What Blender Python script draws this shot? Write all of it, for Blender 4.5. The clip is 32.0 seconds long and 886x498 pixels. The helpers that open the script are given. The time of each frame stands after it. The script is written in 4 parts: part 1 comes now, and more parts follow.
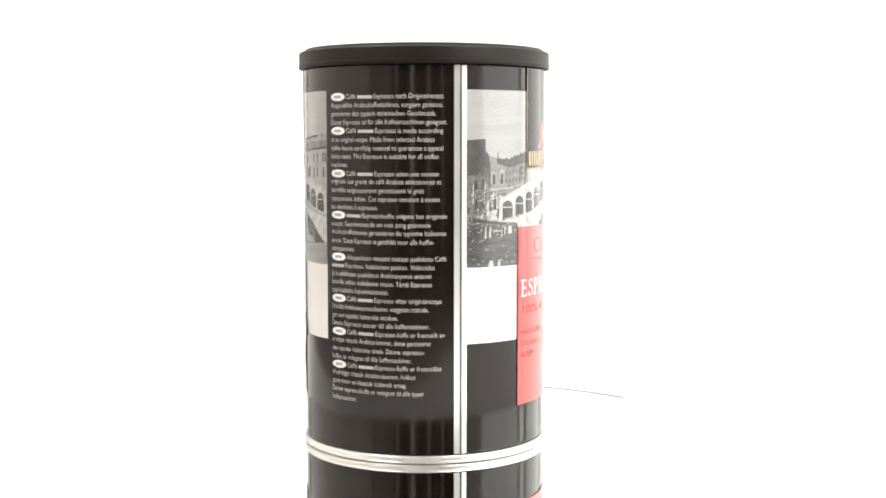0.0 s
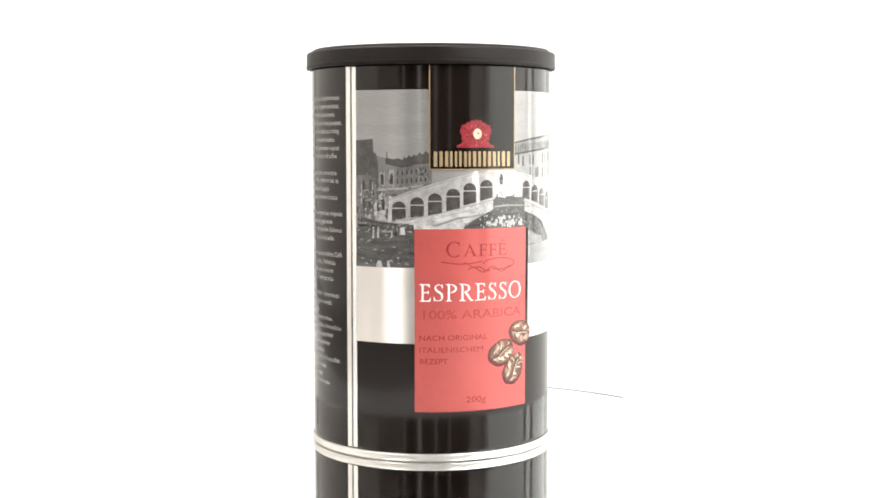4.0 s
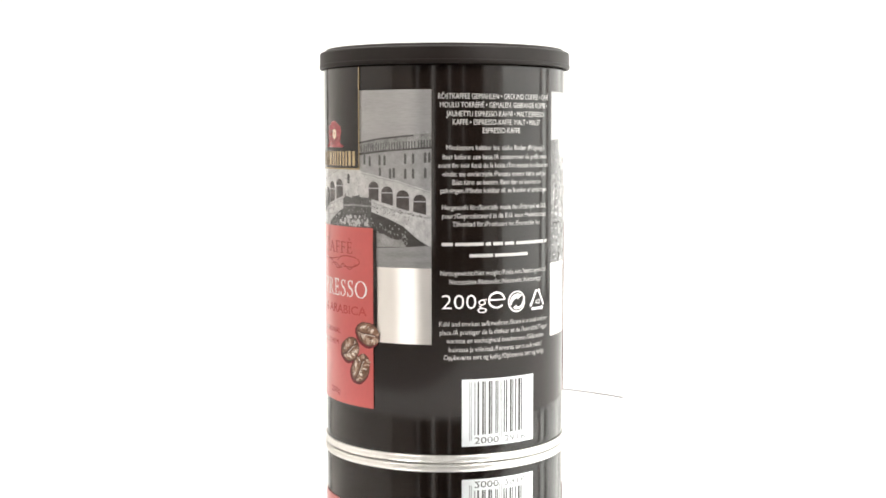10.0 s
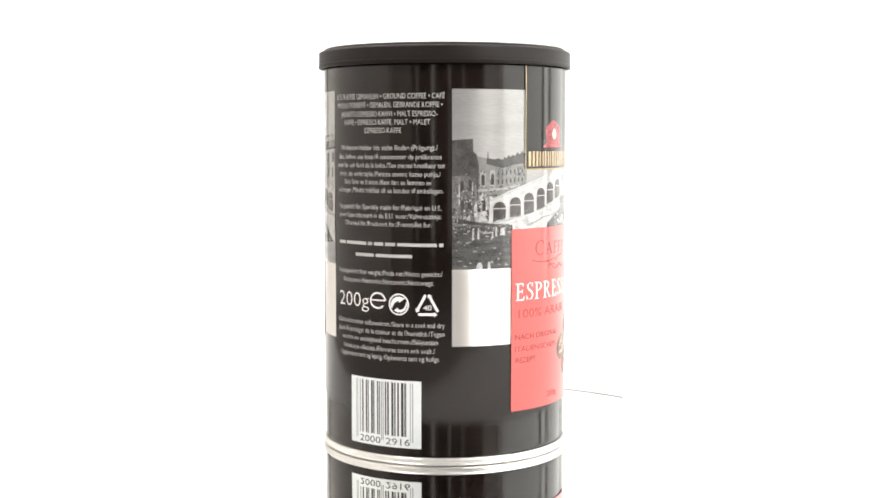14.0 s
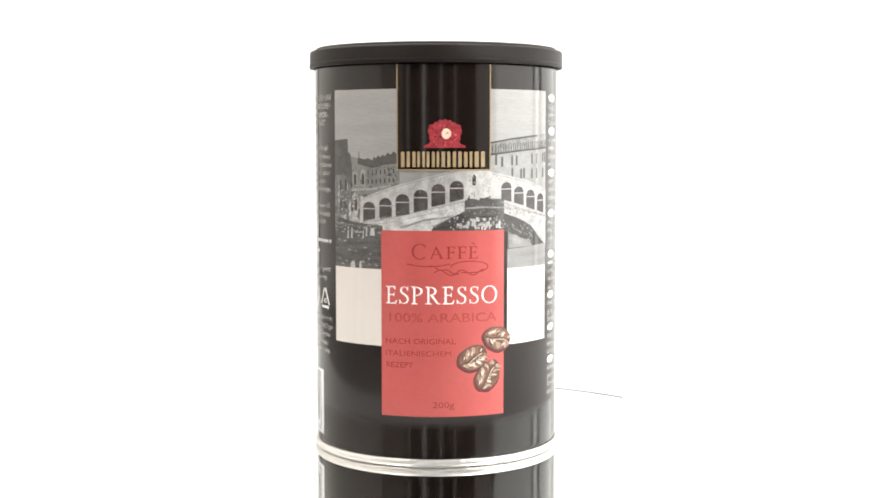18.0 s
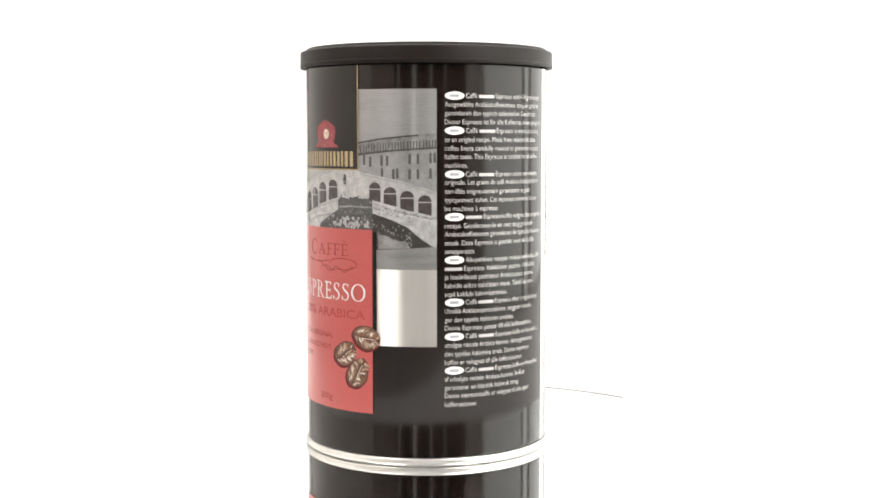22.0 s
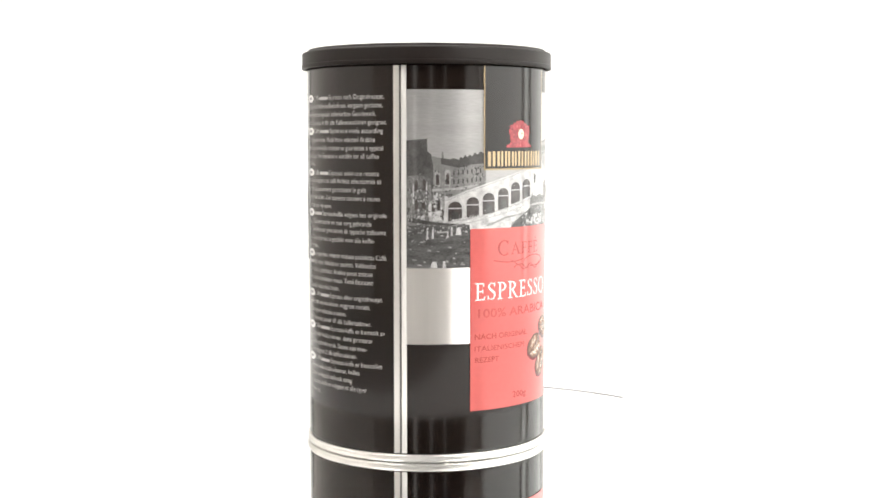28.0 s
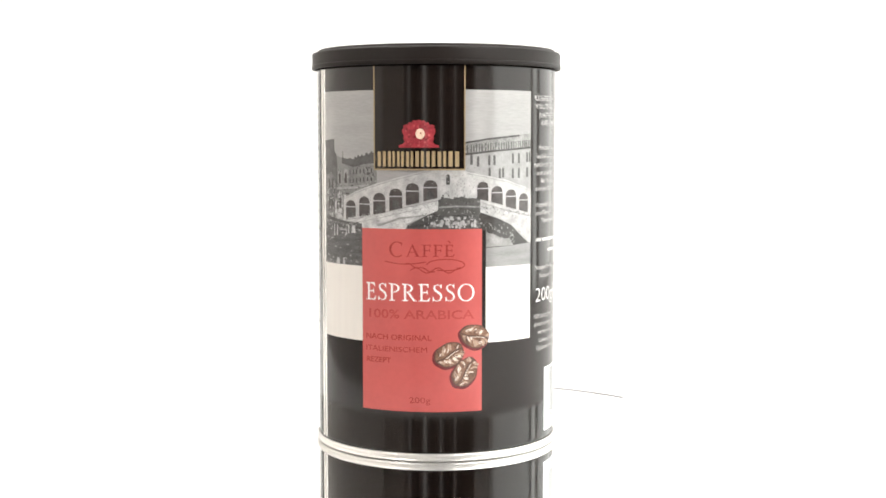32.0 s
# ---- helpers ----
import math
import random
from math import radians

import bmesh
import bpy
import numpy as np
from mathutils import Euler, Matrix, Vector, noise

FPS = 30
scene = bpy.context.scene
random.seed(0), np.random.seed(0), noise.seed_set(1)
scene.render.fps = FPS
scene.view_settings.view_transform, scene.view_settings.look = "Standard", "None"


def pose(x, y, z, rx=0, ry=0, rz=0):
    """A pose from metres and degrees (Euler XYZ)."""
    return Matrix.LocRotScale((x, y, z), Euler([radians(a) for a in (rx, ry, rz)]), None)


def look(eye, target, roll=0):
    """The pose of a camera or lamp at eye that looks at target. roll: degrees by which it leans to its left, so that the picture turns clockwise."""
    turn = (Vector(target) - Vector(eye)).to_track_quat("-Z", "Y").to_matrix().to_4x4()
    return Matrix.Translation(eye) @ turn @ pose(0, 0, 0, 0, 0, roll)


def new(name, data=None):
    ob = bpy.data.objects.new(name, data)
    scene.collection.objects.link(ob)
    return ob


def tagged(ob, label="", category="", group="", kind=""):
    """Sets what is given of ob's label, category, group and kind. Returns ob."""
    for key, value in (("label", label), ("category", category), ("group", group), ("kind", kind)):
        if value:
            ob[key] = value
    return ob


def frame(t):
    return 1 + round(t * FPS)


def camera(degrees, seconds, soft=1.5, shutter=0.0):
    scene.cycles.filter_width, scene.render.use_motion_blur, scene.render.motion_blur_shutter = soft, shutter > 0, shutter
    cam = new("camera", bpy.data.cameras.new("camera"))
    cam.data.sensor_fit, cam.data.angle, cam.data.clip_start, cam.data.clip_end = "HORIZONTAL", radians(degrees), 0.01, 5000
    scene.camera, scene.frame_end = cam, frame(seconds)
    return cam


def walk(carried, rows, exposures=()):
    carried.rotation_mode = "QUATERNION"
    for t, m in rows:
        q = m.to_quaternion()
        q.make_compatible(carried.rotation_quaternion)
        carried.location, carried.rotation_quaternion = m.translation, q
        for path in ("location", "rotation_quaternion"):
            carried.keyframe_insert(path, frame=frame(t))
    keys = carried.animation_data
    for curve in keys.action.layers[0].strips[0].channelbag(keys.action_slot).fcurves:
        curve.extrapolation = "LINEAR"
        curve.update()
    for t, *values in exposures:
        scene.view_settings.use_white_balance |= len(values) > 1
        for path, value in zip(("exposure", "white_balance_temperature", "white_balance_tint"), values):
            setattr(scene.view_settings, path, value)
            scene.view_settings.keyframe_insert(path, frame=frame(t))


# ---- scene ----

# ---- camera ----
EYE = Vector((0.0, -0.46801, 0.10666))
PITCH, YAW = radians(4.708), radians(0.355)
AIM = EYE + Vector((math.sin(YAW) * math.cos(PITCH), math.cos(YAW) * math.cos(PITCH), -math.sin(PITCH)))
cam = camera(37.342, 32.0, soft=1.72)
walk(cam, [(0.0, look(EYE, AIM)), (32.0, look(EYE, AIM))], exposures=[(0.0, 0.0), (32.0, 0.0)])

# ---- light ----
world = bpy.data.worlds.new("world")
scene.world = world
world.use_nodes = True
world.node_tree.nodes["Background"].inputs["Color"].default_value = (0.9, 0.95, 1.0, 1)
world.node_tree.nodes["Background"].inputs["Strength"].default_value = 0.02


def area_lamp(name, eye, target, sx, sy, power, color, spread=180):
    d = bpy.data.lights.new(name, "AREA")
    d.shape, d.size, d.size_y, d.energy, d.color, d.spread = "RECTANGLE", sx, sy, power, color, radians(spread)
    ob = new(name, d)
    ob.matrix_world = look(eye, target)
    return ob


# Added light, out of view, that burns the backdrop white.
area_lamp("backdrop_fill", (-0.05, 0.33, 0.765), (-0.05, 0.6, 0.0), 0.7, 0.16, 6.6, (1.0, 0.98, 0.95))
# Added fill lights for the tin's front; the right one also brightens the paper.
FRONT_FILLS = (("fill_front_left", (-0.33, -0.33, 0.58), (-0.02, -0.03, 0.06), 2.1), ("fill_front_right", (0.31, -0.33, 0.50), (0.14, -0.17, 0.0), 3.8))
for lamp_name, lamp_eye, lamp_aim, lamp_power in FRONT_FILLS:
    area_lamp(lamp_name, lamp_eye, lamp_aim, 0.20, 0.12, lamp_power, (1.0, 0.97, 0.94))


# ---- materials ----
def nodes_of(mat):
    mat.use_nodes = True
    nt = mat.node_tree
    return nt, nt.nodes, nt.links, nt.nodes["Principled BSDF"]


def surface(name, color, rough=0.4, metal=0.0, vary=0.1, scale=60.0, stretch=(1, 1, 1), rough_vary=0.0,
            bump=0.0, bump_scale=900.0, coat=0.0, spec=0.5, other=None, brushed=0.0):
    """A surface with mottling at two scales, in the object's own metres."""
    mat = bpy.data.materials.new(name)
    nt, nodes, links, bsdf = nodes_of(mat)
    co = nodes.new("ShaderNodeTexCoord")
    mp = nodes.new("ShaderNodeMapping")
    mp.inputs["Scale"].default_value = stretch
    links.new(co.outputs["Object"], mp.inputs["Vector"])
    big, fine = nodes.new("ShaderNodeTexNoise"), nodes.new("ShaderNodeTexNoise")
    big.inputs["Scale"].default_value, big.inputs["Detail"].default_value = scale, 3
    fine.inputs["Scale"].default_value, fine.inputs["Detail"].default_value = scale * 9, 4
    for n in (big, fine):
        links.new(mp.outputs["Vector"], n.inputs["Vector"])
    add = nodes.new("ShaderNodeMath")
    add.operation = "ADD"
    links.new(big.outputs["Fac"], add.inputs[0])
    links.new(fine.outputs["Fac"], add.inputs[1])
    ramp = nodes.new("ShaderNodeMapRange")
    ramp.inputs["From Min"].default_value, ramp.inputs["From Max"].default_value = 0.65, 1.35
    links.new(add.outputs[0], ramp.inputs["Value"])
    mix = nodes.new("ShaderNodeMix")
    mix.data_type = "RGBA"
    lo = [c * (1 - vary) for c in color]
    hi = list(other) if other else [min(1.0, c * (1 + vary)) for c in color]
    mix.inputs["A"].default_value, mix.inputs["B"].default_value = (*lo, 1), (*hi, 1)
    links.new(ramp.outputs["Result"], mix.inputs["Factor"])
    links.new(mix.outputs["Result"], bsdf.inputs["Base Color"])
    bsdf.inputs["Metallic"].default_value = metal
    bsdf.inputs["Specular IOR Level"].default_value = spec
    if rough_vary:
        rr = nodes.new("ShaderNodeMapRange")
        rr.inputs["To Min"].default_value, rr.inputs["To Max"].default_value = rough - rough_vary, rough + rough_vary
        links.new(big.outputs["Fac"], rr.inputs["Value"])
        links.new(rr.outputs["Result"], bsdf.inputs["Roughness"])
    else:
        bsdf.inputs["Roughness"].default_value = rough
    if brushed:
        tan = nodes.new("ShaderNodeTangent")
        tan.direction_type, tan.axis = "RADIAL", "Z"
        links.new(tan.outputs["Tangent"], bsdf.inputs["Tangent"])
        bsdf.inputs["Anisotropic"].default_value = brushed
        bsdf.inputs["Anisotropic Rotation"].default_value = 0.25
    if coat:
        bsdf.inputs["Coat Weight"].default_value, bsdf.inputs["Coat Roughness"].default_value = coat, 0.06
    if bump:
        bn = nodes.new("ShaderNodeTexNoise")
        bn.inputs["Scale"].default_value = bump_scale
        links.new(mp.outputs["Vector"], bn.inputs["Vector"])
        bp = nodes.new("ShaderNodeBump")
        bp.inputs["Strength"].default_value, bp.inputs["Distance"].default_value = bump, 0.0002
        links.new(bn.outputs["Fac"], bp.inputs["Height"])
        links.new(bp.outputs["Normal"], bsdf.inputs["Normal"])
    return mat


def glowing(name, color, strength):
    mat = bpy.data.materials.new(name)
    nt, nodes, links, bsdf = nodes_of(mat)
    bsdf.inputs["Base Color"].default_value = (0.8, 0.8, 0.8, 1)
    bsdf.inputs["Emission Color"].default_value = (*color, 1)
    bsdf.inputs["Emission Strength"].default_value = strength
    return mat


INK = dict(rough=0.13, spec=0.5)
# thin inks through which the tinplate shows
SHEER = dict(rough=0.32, metal=0.38, spec=0.5, brushed=0.9, coat=0.6)
BLACK = surface("black_lacquer", (0.0088, 0.0058, 0.0046), rough=0.115, spec=0.42, vary=0.15, scale=40, rough_vary=0.02)
LID = surface("black_plastic", (0.0085, 0.0056, 0.0044), rough=0.46, spec=0.20, vary=0.12, scale=80, bump=0.12, bump_scale=2500)
TIN = surface("bright_tinplate", (0.82, 0.80, 0.77), rough=0.30, metal=0.75, vary=0.05, scale=50, stretch=(1, 1, 0.08), rough_vary=0.04)
SEAM = surface("bare_seam_metal", (0.95, 0.93, 0.90), rough=0.25, metal=0.5, vary=0.04, scale=60, stretch=(1, 1, 0.05))
SEAMDULL = surface("bare_seam_metal_dull", (0.88, 0.86, 0.83), rough=0.28, metal=0.8, vary=0.06, scale=60, stretch=(1, 1, 0.05))
PANEL = surface("bare_metal_panel", (0.80, 0.765, 0.73), rough=0.40, metal=0.96, vary=0.03, scale=60, stretch=(1, 1, 0.05), rough_vary=0.03, brushed=1.0)
RED = surface("red_ink", (0.47, 0.084, 0.077), vary=0.06, scale=60, rough=0.30, metal=0.25, brushed=0.9, coat=0.3)
FAINTRED = surface("faint_red_ink", (0.28, 0.045, 0.043), vary=0.2, scale=500, **INK)
PALERED = surface("pale_red_ink", (0.385, 0.07, 0.066), vary=0.2, scale=500, **INK)
DARKRED = surface("dark_red_ink", (0.29, 0.042, 0.040), vary=0.2, scale=500, **INK)
CREST = surface("crest_red_ink", (0.261, 0.0324, 0.0405), vary=0.5, scale=700, **INK)
CRESTLIGHT = surface("crest_light_ink", (0.46, 0.085, 0.09), vary=0.4, scale=700, **INK)
CRESTDISC = surface("crest_disc_ink", (0.70, 0.52, 0.40), vary=0.3, scale=900, **INK)
CRESTDARK = surface("crest_dark_ink", (0.13, 0.02, 0.022), vary=0.5, scale=700, **INK)
GOLD = surface("gold_ink", (0.423, 0.317, 0.184), metal=0.3, vary=0.15, scale=500, rough=0.25)
WHITE = surface("white_ink", (0.80, 0.79, 0.78), vary=0.04, scale=200, **INK)
CODEFIELD = surface("barcode_white", (0.80, 0.83, 0.84), rough=0.35, metal=0.55, vary=0.04, scale=200)
GREYTEXT = surface("small_white_print", (0.46, 0.45, 0.44), vary=0.12, scale=900, **INK)
BARINK = surface("barcode_black", (0.05, 0.048, 0.047), vary=0.2, scale=900, **INK)
GREYBAR = surface("grey_bar_ink", (0.16, 0.16, 0.165), vary=0.2, scale=900, **INK)
FADED = surface("faded_code_ink", (0.33, 0.33, 0.34), vary=0.2, scale=900, **INK)
SKY = surface("photo_sky", (0.293, 0.287, 0.283), vary=0.12, scale=70, stretch=(0.6, 0.6, 4), **SHEER)
PALACE = surface("photo_pale_facade", (0.272, 0.269, 0.265), vary=0.3, scale=420, **SHEER)
HOUSE = surface("photo_grey_facade", (0.221, 0.217, 0.212), vary=0.6, scale=330, **SHEER)
DARKHOUSE = surface("photo_dark_facade", (0.0648, 0.0626, 0.0612), vary=0.6, scale=300, **INK)
ROOF = surface("photo_roof", (0.072, 0.0691, 0.0677), vary=0.35, scale=400, **INK)
BRIDGE = surface("photo_white_stone", (0.416, 0.406, 0.403), vary=0.38, scale=420, **SHEER)
CROWN = surface("photo_crown_stone", (0.452, 0.445, 0.438), vary=0.35, scale=420, **SHEER)
STONE = surface("photo_worn_stone", (0.447, 0.443, 0.439), vary=0.5, scale=380, **INK)
ARCH = surface("photo_arch_shade", (0.0612, 0.0533, 0.0518), vary=0.5, scale=500, **INK)
MOTTLED = surface("photo_mottled_front", (0.117, 0.115, 0.112), vary=0.75, scale=260, stretch=(1, 1, 0.6), **INK)
PANE = surface("photo_window_pane", (0.0825, 0.0809, 0.0792), vary=0.4, scale=400, **INK)
TERRACE = surface("photo_terrace", (0.164, 0.161, 0.157), vary=0.4, scale=330, **SHEER)
SHADE = surface("photo_deep_shade", (0.045, 0.042, 0.04), vary=0.5, scale=260, stretch=(0.6, 0.6, 2.5), **INK)
WATER_DARK = surface("photo_dark_water", (0.0638, 0.062, 0.0612), vary=0.6, scale=260, stretch=(0.5, 0.5, 2.6), other=(0.13, 0.128, 0.126), **INK)
WATER = surface("photo_grey_water", (0.221, 0.218, 0.217), vary=0.25, scale=180, stretch=(0.4, 0.4, 3), **SHEER)
MIDGREY = surface("photo_mid_grey", (0.299, 0.295, 0.29), vary=0.3, scale=700, **INK)
GLINT = surface("photo_glint", (0.433, 0.423, 0.423), vary=0.35, scale=600, **INK)
BEAN = surface("bean_brown", (0.19, 0.10, 0.065), vary=0.55, scale=420, **INK)
BEANDARK = surface("bean_dark", (0.085, 0.045, 0.035), vary=0.4, scale=500, **INK)
BEANLIGHT = surface("bean_highlight", (0.396, 0.27, 0.203), vary=0.45, scale=700, **INK)
CREAM = surface("bean_gloss", (0.74, 0.63, 0.53), vary=0.2, scale=700, **INK)
MIRROR = surface("mirror_glass", (0.92, 0.925, 0.92), rough=0.004, metal=1.0, vary=0.005, scale=30)
EDGE = surface("ground_glass_edge", (0.90, 0.90, 0.895), rough=0.5, vary=0.2, scale=200)
EDGE_LINE = surface("grey_plate_edge_line", (0.15, 0.145, 0.15), rough=0.8, vary=0.15, scale=300)
PAPER = surface("white_paper", (0.75, 0.745, 0.735), rough=0.75, vary=0.02, scale=8, bump=0.05, bump_scale=300)
SHADECLOTH = surface("warm_grey_fabric", (0.46, 0.42, 0.385), rough=0.85, vary=0.06, scale=10, bump=0.2, bump_scale=700)
WARMCLOTH = surface("warm_white_fabric", (0.77, 0.735, 0.70), rough=0.85, vary=0.04, scale=10, bump=0.2, bump_scale=700)
FABRIC = surface("white_fabric", (0.78, 0.78, 0.77), rough=0.85, vary=0.04, scale=10, bump=0.2, bump_scale=700)
GREYCLOTH = surface("grey_fabric", (0.46, 0.45, 0.44), rough=0.85, vary=0.06, scale=10, bump=0.2, bump_scale=700)
DARKWALL = surface("dark_wall_paint", (0.08, 0.074, 0.07), rough=0.8, vary=0.2, scale=3)
TABLEWOOD = surface("grey_table_top", (0.29, 0.275, 0.265), rough=0.6, vary=0.12, scale=8, stretch=(1, 6, 1))
ALU = surface("lamp_aluminium", (0.6, 0.6, 0.6), rough=0.35, metal=1.0, vary=0.05, scale=50)
STRIP_A = glowing("strip_glow_warm", (1.0, 0.95, 0.88), 1.9)
STRIP_B = glowing("strip_glow_soft", (1.0, 0.95, 0.9), 1.05)
SIDE_GLOW = glowing("side_strip_glow", (0.97, 1.0, 0.95), 3.2)
WALL_GLOW = glowing("dim_diffuser_glow", (0.96, 1.0, 0.95), 1.85)
SOFTBOX_GLOW = glowing("softbox_glow", (0.98, 1.0, 0.96), 1.5)


# ---- mesh helpers ----
def mesh_from(name, bm, mats, smooth=False):
    me = bpy.data.meshes.new(name)
    bm.to_mesh(me)
    bm.free()
    for m in (mats if isinstance(mats, (list, tuple)) else [mats]):
        me.materials.append(m)
    if smooth:
        me.shade_smooth()
    return me


def part(name, bm, mats, parent, label="", smooth=False, turn=0.0):
    """One mesh object under a thing or a part. bm may also be a finished mesh."""
    me = bm if isinstance(bm, bpy.types.Mesh) else mesh_from(name, bm, mats, smooth)
    ob = new(name, me)
    ob.parent = parent
    ob.rotation_euler = (0, 0, radians(turn))
    if label:
        tagged(ob, label)
    return ob


def lathe(profile, steps=160, closed=False):
    bm = bmesh.new()
    rings = []
    for r, z in profile:
        if r == 0:
            rings.append([bm.verts.new((0, 0, z))])
        else:
            rings.append([bm.verts.new((r * math.cos(2 * math.pi * k / steps), r * math.sin(2 * math.pi * k / steps), z)) for k in range(steps)])
    pairs = list(zip(rings, rings[1:])) + ([(rings[-1], rings[0])] if closed else [])
    for a, b in pairs:
        for k in range(steps):
            n = (k + 1) % steps
            if len(a) == 1:
                bm.faces.new((a[0], b[n], b[k]))
            elif len(b) == 1:
                bm.faces.new((a[k], a[n], b[0]))
            else:
                bm.faces.new((a[k], a[n], b[n], b[k]))
    bmesh.ops.recalc_face_normals(bm, faces=bm.faces)
    return bm


def slab(x0, x1, y0, y1, z0, z1, bevel=0.0):
    bm = bmesh.new()
    bmesh.ops.create_cube(bm, size=1)
    for v in bm.verts:
        v.co = Vector(((x0 + x1) / 2 + v.co.x * (x1 - x0), (y0 + y1) / 2 + v.co.y * (y1 - y0), (z0 + z1) / 2 + v.co.z * (z1 - z0)))
    if bevel:
        bmesh.ops.bevel(bm, geom=bm.edges[:], offset=bevel, segments=2, affect="EDGES")
    return bm


# ---- the tin's printed skin ----
# Prints are laid out as (degrees round the tin, millimetres up) and rolled on to the wall.
RW = 0.04238
MMDEG = math.pi / 180 * 42.5
LIFT = 0.00003


def roll_on(bm, layer, step=1.6):
    """Flat millimetres (along, up) to the tin's wall."""
    xs = [v.co.x for v in bm.verts]
    lo, hi = min(xs), max(xs)
    if hi - lo > step:
        k = math.ceil(lo / step)
        while k * step < hi:
            bmesh.ops.bisect_plane(bm, geom=bm.verts[:] + bm.edges[:] + bm.faces[:], plane_co=(k * step, 0, 0), plane_no=(1, 0, 0))
            k += 1
    r = RW + LIFT * layer
    for v in bm.verts:
        a = v.co.x / 42.5 - math.pi / 2
        v.co = Vector((r * math.cos(a), r * math.sin(a), v.co.y / 1000))
    return bm


def add_poly(bm, pts, mat=0):
    """A filled outline, in (degrees, millimetres)."""
    f = bm.faces.new([bm.verts.new((u * MMDEG, h, 0)) for u, h in pts])
    f.normal_update()
    if f.normal.z < 0:
        f.normal_flip()
    f.material_index = mat
    return f


def flat(*polys, layer=1):
    bm = bmesh.new()
    for p in polys:
        add_poly(bm, p)
    bmesh.ops.triangulate(bm, faces=bm.faces[:])
    return roll_on(bm, layer)


def box(u0, u1, h0, h1):
    return [(u0, h0), (u1, h0), (u1, h1), (u0, h1)]


def oval(u, h, ru, rh, n=24, tilt=0.0):
    """ru and rh in millimetres."""
    out = []
    for k in range(n):
        a = 2 * math.pi * k / n
        x, y = ru * math.cos(a), rh * math.sin(a)
        out.append((u + (x * math.cos(tilt) - y * math.sin(tilt)) / MMDEG, h + x * math.sin(tilt) + y * math.cos(tilt)))
    return out


def ribbon(points, width):
    """A stroke of even width along points (degrees, millimetres), as separate quads."""
    quads = []
    P = [(u * MMDEG, h) for u, h in points]
    for (ax, ay), (bx, by) in zip(P, P[1:]):
        d = math.hypot(bx - ax, by - ay) or 1
        nx, ny = -(by - ay) / d * width / 2, (bx - ax) / d * width / 2
        quads.append([((x) / MMDEG, y) for x, y in ((ax - nx, ay - ny), (bx - nx, by - ny), (bx + nx, by + ny), (ax + nx, ay + ny))])
    return quads


def glyphs(text, weight=0.0):
    """The flat mesh of a text, one unit high letters, as vertex and face lists."""
    cu = bpy.data.curves.new("lettering", "FONT")
    cu.body, cu.size, cu.resolution_u, cu.offset = text, 1.0, 3, weight
    ob = bpy.data.objects.new("lettering", cu)
    me = bpy.data.meshes.new_from_object(ob)
    vs = [tuple(v.co) for v in me.vertices]
    fs = [tuple(p.vertices) for p in me.polygons]
    bpy.data.objects.remove(ob)
    bpy.data.curves.remove(cu)
    bpy.data.meshes.remove(me)
    return vs, fs


def lettering(text, u0, u1, base, cap, layer, step=1.6, weight=0.0):
    """One line of text from u0 to u1 degrees on its base line, with capitals cap mm high. A bar stands for each |."""
    verts, faces, x = [], [], 0.0
    for k, seg in enumerate(text.split("|")):
        if k:
            n = len(verts)
            verts += [(x, 0.03), (x + 2.9, 0.03), (x + 2.9, 0.46), (x, 0.46)]
            faces.append((n, n + 1, n + 2, n + 3))
            x += 2.9 + 0.3
        if seg.strip():
            vs, fs = glyphs(seg.strip(), weight)
            n, lo = len(verts), min(v[0] for v in vs)
            verts += [(v[0] - lo + x, v[1]) for v in vs]
            faces += [tuple(i + n for i in f) for f in fs]
            x += max(v[0] for v in vs) - lo + 0.3
    lo, hi = min(v[0] for v in verts), max(v[0] for v in verts)
    sx, sy = (u1 - u0) * MMDEG / (hi - lo), cap / 0.7
    bm = bmesh.new()
    made = [bm.verts.new((u0 * MMDEG + (vx - lo) * sx, base + vy * sy, 0)) for vx, vy in verts]
    for f in faces:
        try:
            bm.faces.new([made[i] for i in f])
        except ValueError:
            pass
    for f in bm.faces:
        f.normal_update()
        if f.normal.z < 0:
            f.normal_flip()
    return roll_on(bm, layer, step)


